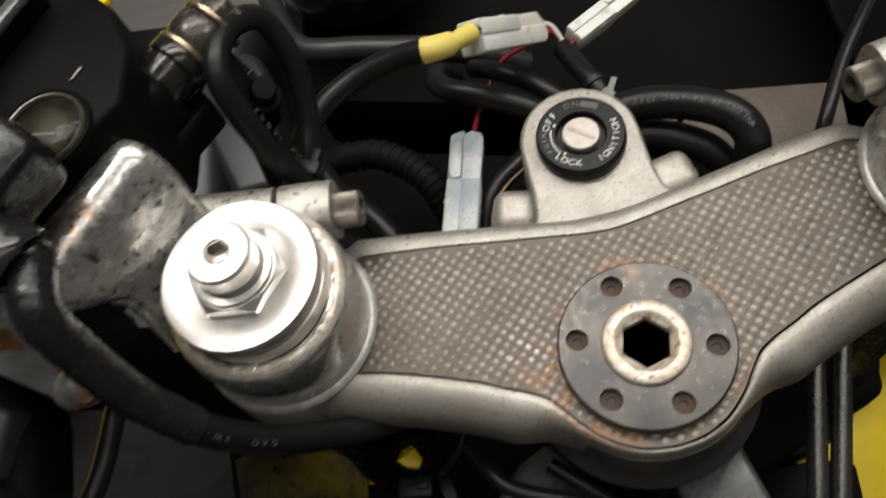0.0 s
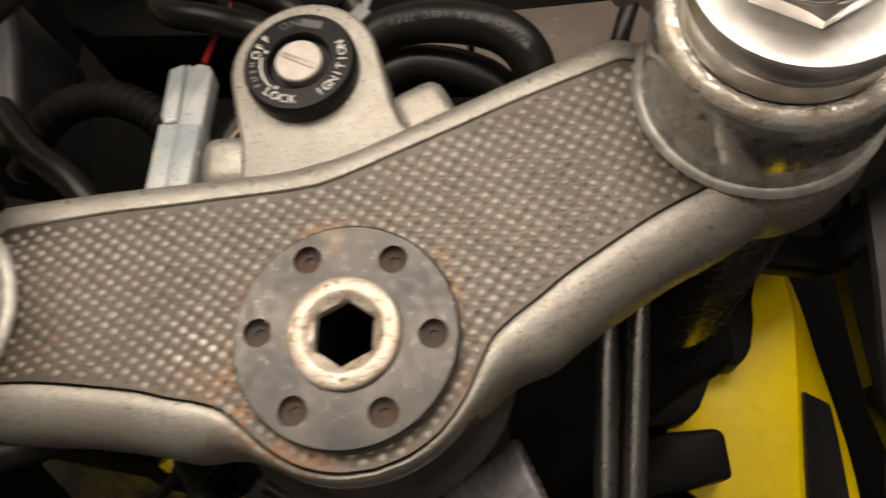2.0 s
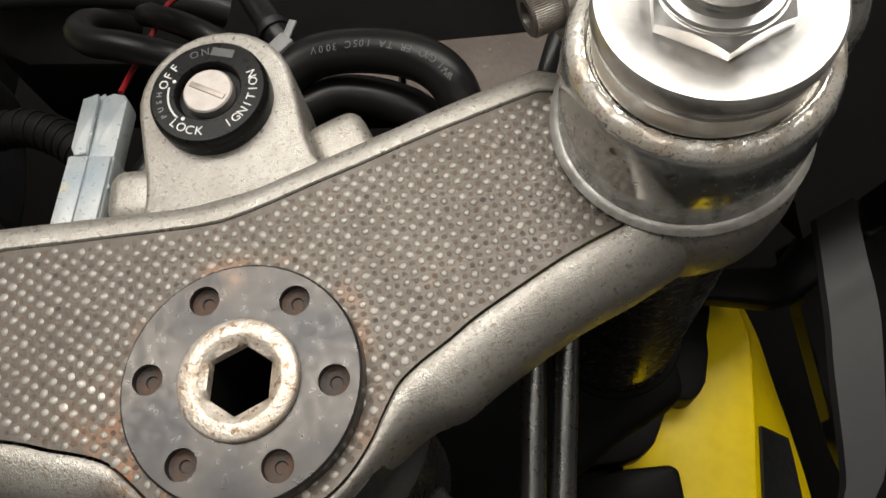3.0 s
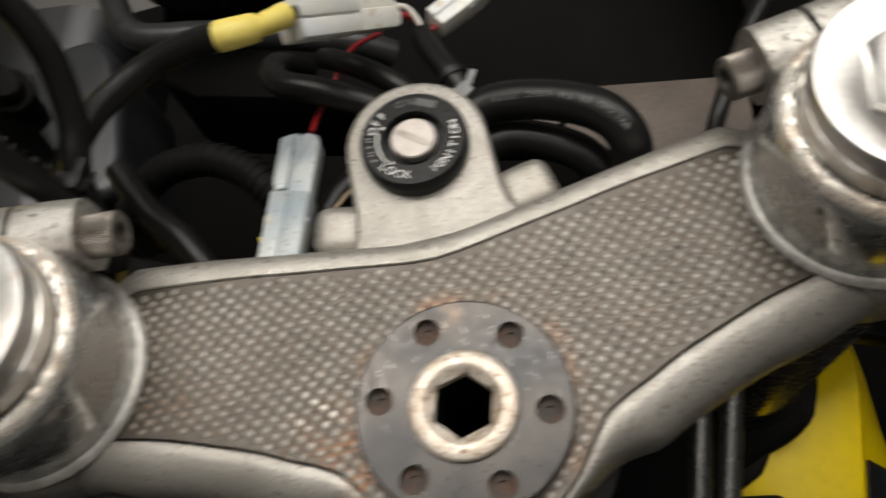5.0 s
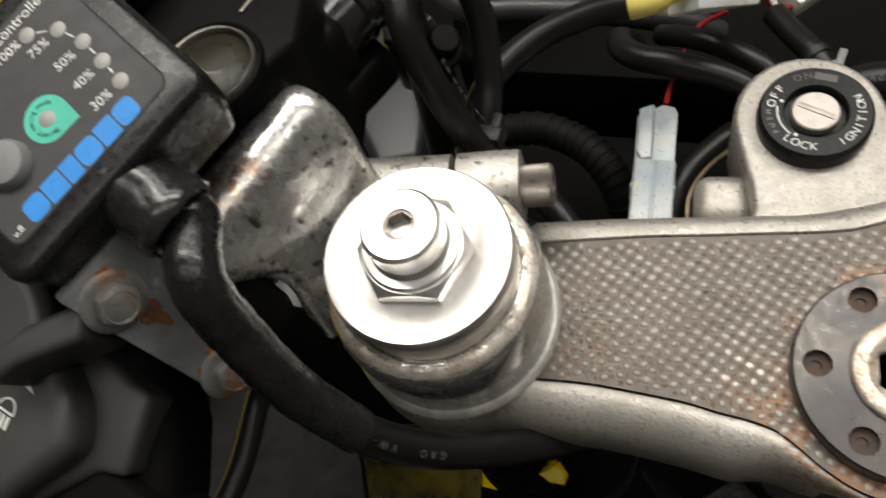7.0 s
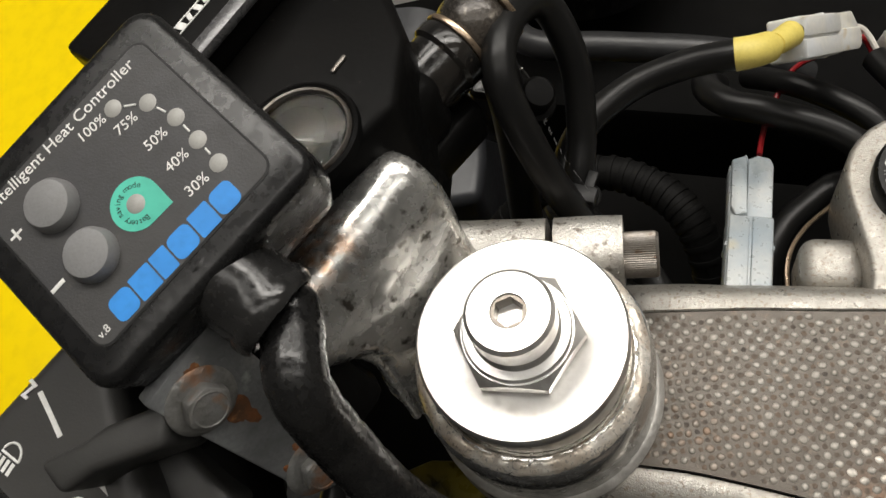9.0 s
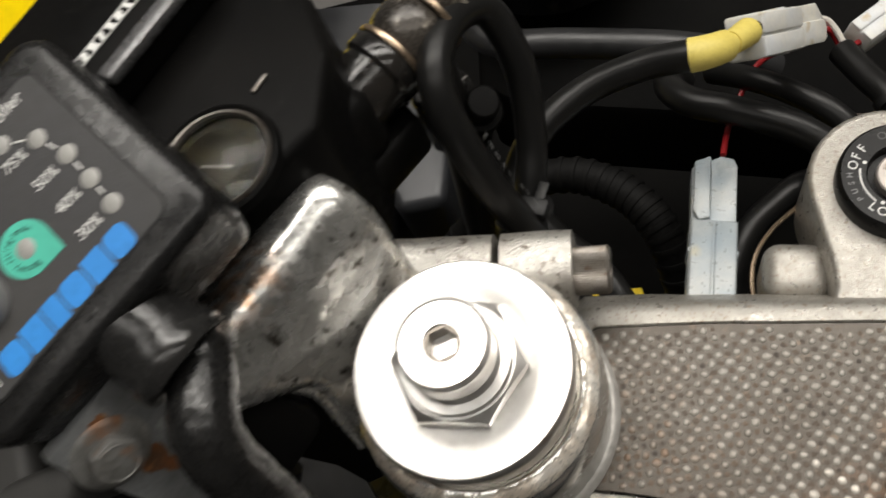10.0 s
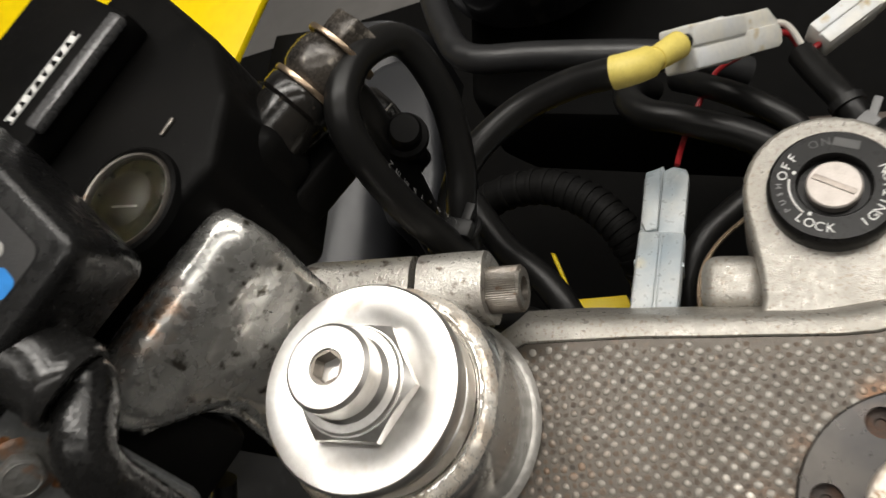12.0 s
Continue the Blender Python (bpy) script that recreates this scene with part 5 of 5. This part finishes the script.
panel_of("panel", [(160, 88, -298), (190, 82, -297)] + RIDGE + [(130, -120, -308), (126, -60, -302), (104, -30, -300), (112, 0, -300), (128, 30, -300)],
         4, YELLOW, "glossy yellow lower fairing panel seen past the fork", "fairing", 1.0)
smooth_ridge, smooth_outer = smooth_line(RIDGE, 4), smooth_line(OUTER, 4)
strip_of("inner_face", smooth_ridge, smooth_outer, 4, YELLOW, "steep yellow inner face of the lower fairing")
near_edge = [Vector(p).lerp(Vector(q), 0.06) for p, q in zip(smooth_ridge, smooth_outer)]
far_edge = [Vector(p).lerp(Vector(q), 0.74) for p, q in zip(smooth_ridge, smooth_outer)]
strip_of("inner_plate", near_edge[12:], far_edge[12:], 2, LINER, "dark grey plate on the steep inner face", 2.5)
strip_of("liner", smooth_line([(224, 80, -206), (209, 38, -200), (203, 19, -200), (196, 0, -200), (182, -42, -200), (174, -57, -200), (150, -120, -200)], 4),
         smooth_line([(246, 90, -206), (232, 46, -200), (228, 28, -200), (221, 7, -200), (199, -42, -200), (185, -60, -200), (160, -120, -200)], 4), 3, BLACK, "satin black curved inner edge beyond the fork")
panel_of("panel", [(-154, 82, -298), (-137, 84, -298), (-124, 72, -298), (-112, 44, -300), (-120, 34, -301), (-140, 33, -302), (-154, 38, -301), (-152, 50, -300)], 4, YELLOW, "yellow lower fairing edge seen below the yoke", "fairing", 1.0)
panel_of("inner_fold", [(-208, 82, -296), (-163, 75, -292), (-152, 46, -294), (-156, 20, -300), (-172, 14, -306), (-240, 40, -320), (-262, 72, -316)], 4, YELLOW_GLEAM, "glossy black inside of the fairing with painted yellow reflections", "fairing", 1.0)
panel_of("panel", [(-140, 19, -300), (-118, 18, -300), (-124, 9, -300), (-136, 5, -300), (-146, 8, -300)], 4, YELLOW, "small yellow fairing corner under the fork leg", "fairing", 1.0)
panel_of("panel", [(-113, 28, -122), (-104, 25, -122), (-92, 18, -122), (-91, 14, -122), (-88, 8, -122), (-90, 4, -122), (-96, 6, -122), (-107, 17, -122)], 3, YELLOW, "bright yellow fairing flap under the yoke", "fairing", 0.6)
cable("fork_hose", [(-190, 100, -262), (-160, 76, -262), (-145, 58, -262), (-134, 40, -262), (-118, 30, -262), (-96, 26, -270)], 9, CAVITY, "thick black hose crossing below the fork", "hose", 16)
panel_of("panel", [(-80, 101, -110), (-61, 99, -110), (-58, 84, -112), (-62, 70, -116), (-84, 72, -116)], 3, YELLOW, "small yellow fairing edge behind the yoke", "fairing", 0.6)
panel_of("panel", [(-101, 156, -180), (-98.5, 155, -180), (-94.5, 138, -182), (-96.5, 138, -182)], 3, YELLOW, "narrow yellow fairing edge seen past the hose", "fairing", 0.6)
for nm, poly, lab in (("liner", [(-112, -60, -44), (-115, -30, -40), (-150, -8, -70), (-190, 50, -120), (-330, 60, -130), (-330, -140, -60), (-116, -140, -46)], "satin dark grey inner fairing panel below the bar"),):
    panel_of(nm, smooth_line(poly + poly[:1], 5)[:-1], 4, LINER, lab, "fairing")


def bent_liner():
    """Satin inner panel: flat, then rolled down over its inner edge."""
    u, w = Vector((0.966, -0.26, 0)), Vector((0.26, 0.966, 0))
    prof = [(-75, 0), (-40, 0), (-12, 0)] + [(-12 + 26 * math.sin(radians(q)), -26 + 26 * math.cos(radians(q))) for q in range(8, 89, 8)] + [(14.5, -60), (11, -60)]
    prof += [(-12 + 23 * math.sin(radians(q)), -26 + 23 * math.cos(radians(q))) for q in range(88, 7, -16)] + [(-12, -3), (-75, -3)]
    secs = []
    for k in range(9):
        c = Vector((-175, 160, -110)) + w * (-70 + 22 * k)
        c.z += 0.06 * (c.y - 160)
        secs.append([c + u * a + Vector((0, 0, b + 0.09 * min(a + 12, 0))) for a, b in prof])
    part("liner", loft(secs), SATIN, fairing, "satin grey inner panel rolled over behind the clamp", 30)


bent_liner()
panel_of("liner", [(222, 80, -270), (340, 90, -120), (360, -140, -160), (236, -140, -350), (228, -20, -330)], 4, GLOSS, "glossy black inner fairing panel beyond the fork", "fairing", 1.5)
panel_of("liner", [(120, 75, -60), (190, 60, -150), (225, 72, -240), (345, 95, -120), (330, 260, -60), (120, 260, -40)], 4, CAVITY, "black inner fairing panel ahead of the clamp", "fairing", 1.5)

dash = thing("instrument_bracket", (-20, 180, -90), "black moulded instrument bracket with a rounded grey edge", "bracket")
part("edge_bar", tube([(-122, 290, -66), (-116, 240, -60), (-108, 202, -54), (-98, 182, -51), (-72, 173, -50), (-44, 164, -50), (-30, 160, -52), (-16, 156, -56), (-4, 153, -64)], 5.5, 16), LINER, dash, "rounded grey edge")

part("side_wing", prism([(-170, 214), (-160, 221), (-150, 225), (-138, 226), (-131, 219), (-127, 209), (-125, 185), (-126, 160), (-130, 140), (-150, 140), (-160, 170)], -150, -88, 9, 5), SATIN, dash, "rounded satin grey side")
part("dial_back", lathe([(0, -44), (34, -44), (40, -47), (42, -54), (42, -70)], (-70, 246, 0), n=56), GLOSS, dash)
# backing block added to fill the gap, its shade put into the near-black
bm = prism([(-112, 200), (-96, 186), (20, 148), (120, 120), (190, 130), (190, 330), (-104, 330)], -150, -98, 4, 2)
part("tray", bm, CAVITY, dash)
ledge = thing("headlight_bracket", (50, 115, -66), "dusty brown and grey bracket behind the wiring", "bracket")
part("left_half", box((46, 26, 5), (26, 112.5, -64), turn_z(-12), 0.8), DIRTY, ledge, "grey half")
part("right_half", box((62, 30, 5), (80, 97, -64), turn_z(-12), 0.8), DIRTY, ledge, "dusty brown half")
# added black sheet: hides the floor and stands in for the shade below
panel_of("tray", [(-600, -500, -440), (600, -500, -440), (600, 600, -440), (-600, 600, -440)], 6, CAVITY, "matt black sheet added under the fairing to keep its depths dark", "fairing")
cable("brake_cable", [(80, 56, -52), (83.5, 65, -40), (88, 74, -31), (102, 95, -30), (117, 113, -30), (142, 142, -36), (170, 180, -50)], 2.6, RUBBER, "thin black cable passing behind the clamp", "cable", 12)
cable("brake_cable", [(100, 70, 62), (104, 42, 66), (112, 26, 64), (122, 14, 58), (140, 0, 46), (170, -14, 30)], 4.0, RUBBER, "black cable lying across the clip-on bar", "cable", 14)


def print_along(name, words, pts, r, size, side, material, parent, span=(0.05, 0.9)):
    """Small print along a cable, on the side that is named."""
    path = smooth_line(pts, 40)
    side = Vector(side).normalized()
    for i, ch in enumerate(words):
        if ch != " ":
            k = 1 + int((span[0] + (span[1] - span[0]) * i / len(words)) * (len(path) - 3))
            d = (path[k + 1] - path[k - 1]).normalized()
            n = (side - d * d.dot(side)).normalized()
            lettering(name, ch, size, path[k] + n * (r + 0.05), Matrix((d, n.cross(d), n)).transposed(), material, parent, depth=0.04)


print_along("loom_print", "VW-1 GAO ER TA 105C 300V", [(62, 74.5, -30), (56, 84, -28), (42, 94, -30), (25, 100, -34)], 6.4, 2.9, (0, -0.35, 1), DIM_PRINT, printed, (0.05, 0.98))
print_along("cable_print", "2X0.75mm2", [(-88.5, 74.4, 12), (-95, 78, 35), (-99, 90, 53)], 3.8, 2.6, (0.5, 0.3, 0.8), DIM_PRINT, loop, (0.1, 0.75))
print_along("cable_print", "GAO  VW-1", [(-99, -3.8, -6), (-111.5, -5.6, 12), (-121.5, -4, 30.5), (-129, 1.5, 46.5)], 4.5, 2.6, (0.35, -0.4, 0.85), DIM_PRINT, ctrl_cable, (0.3, 0.75))
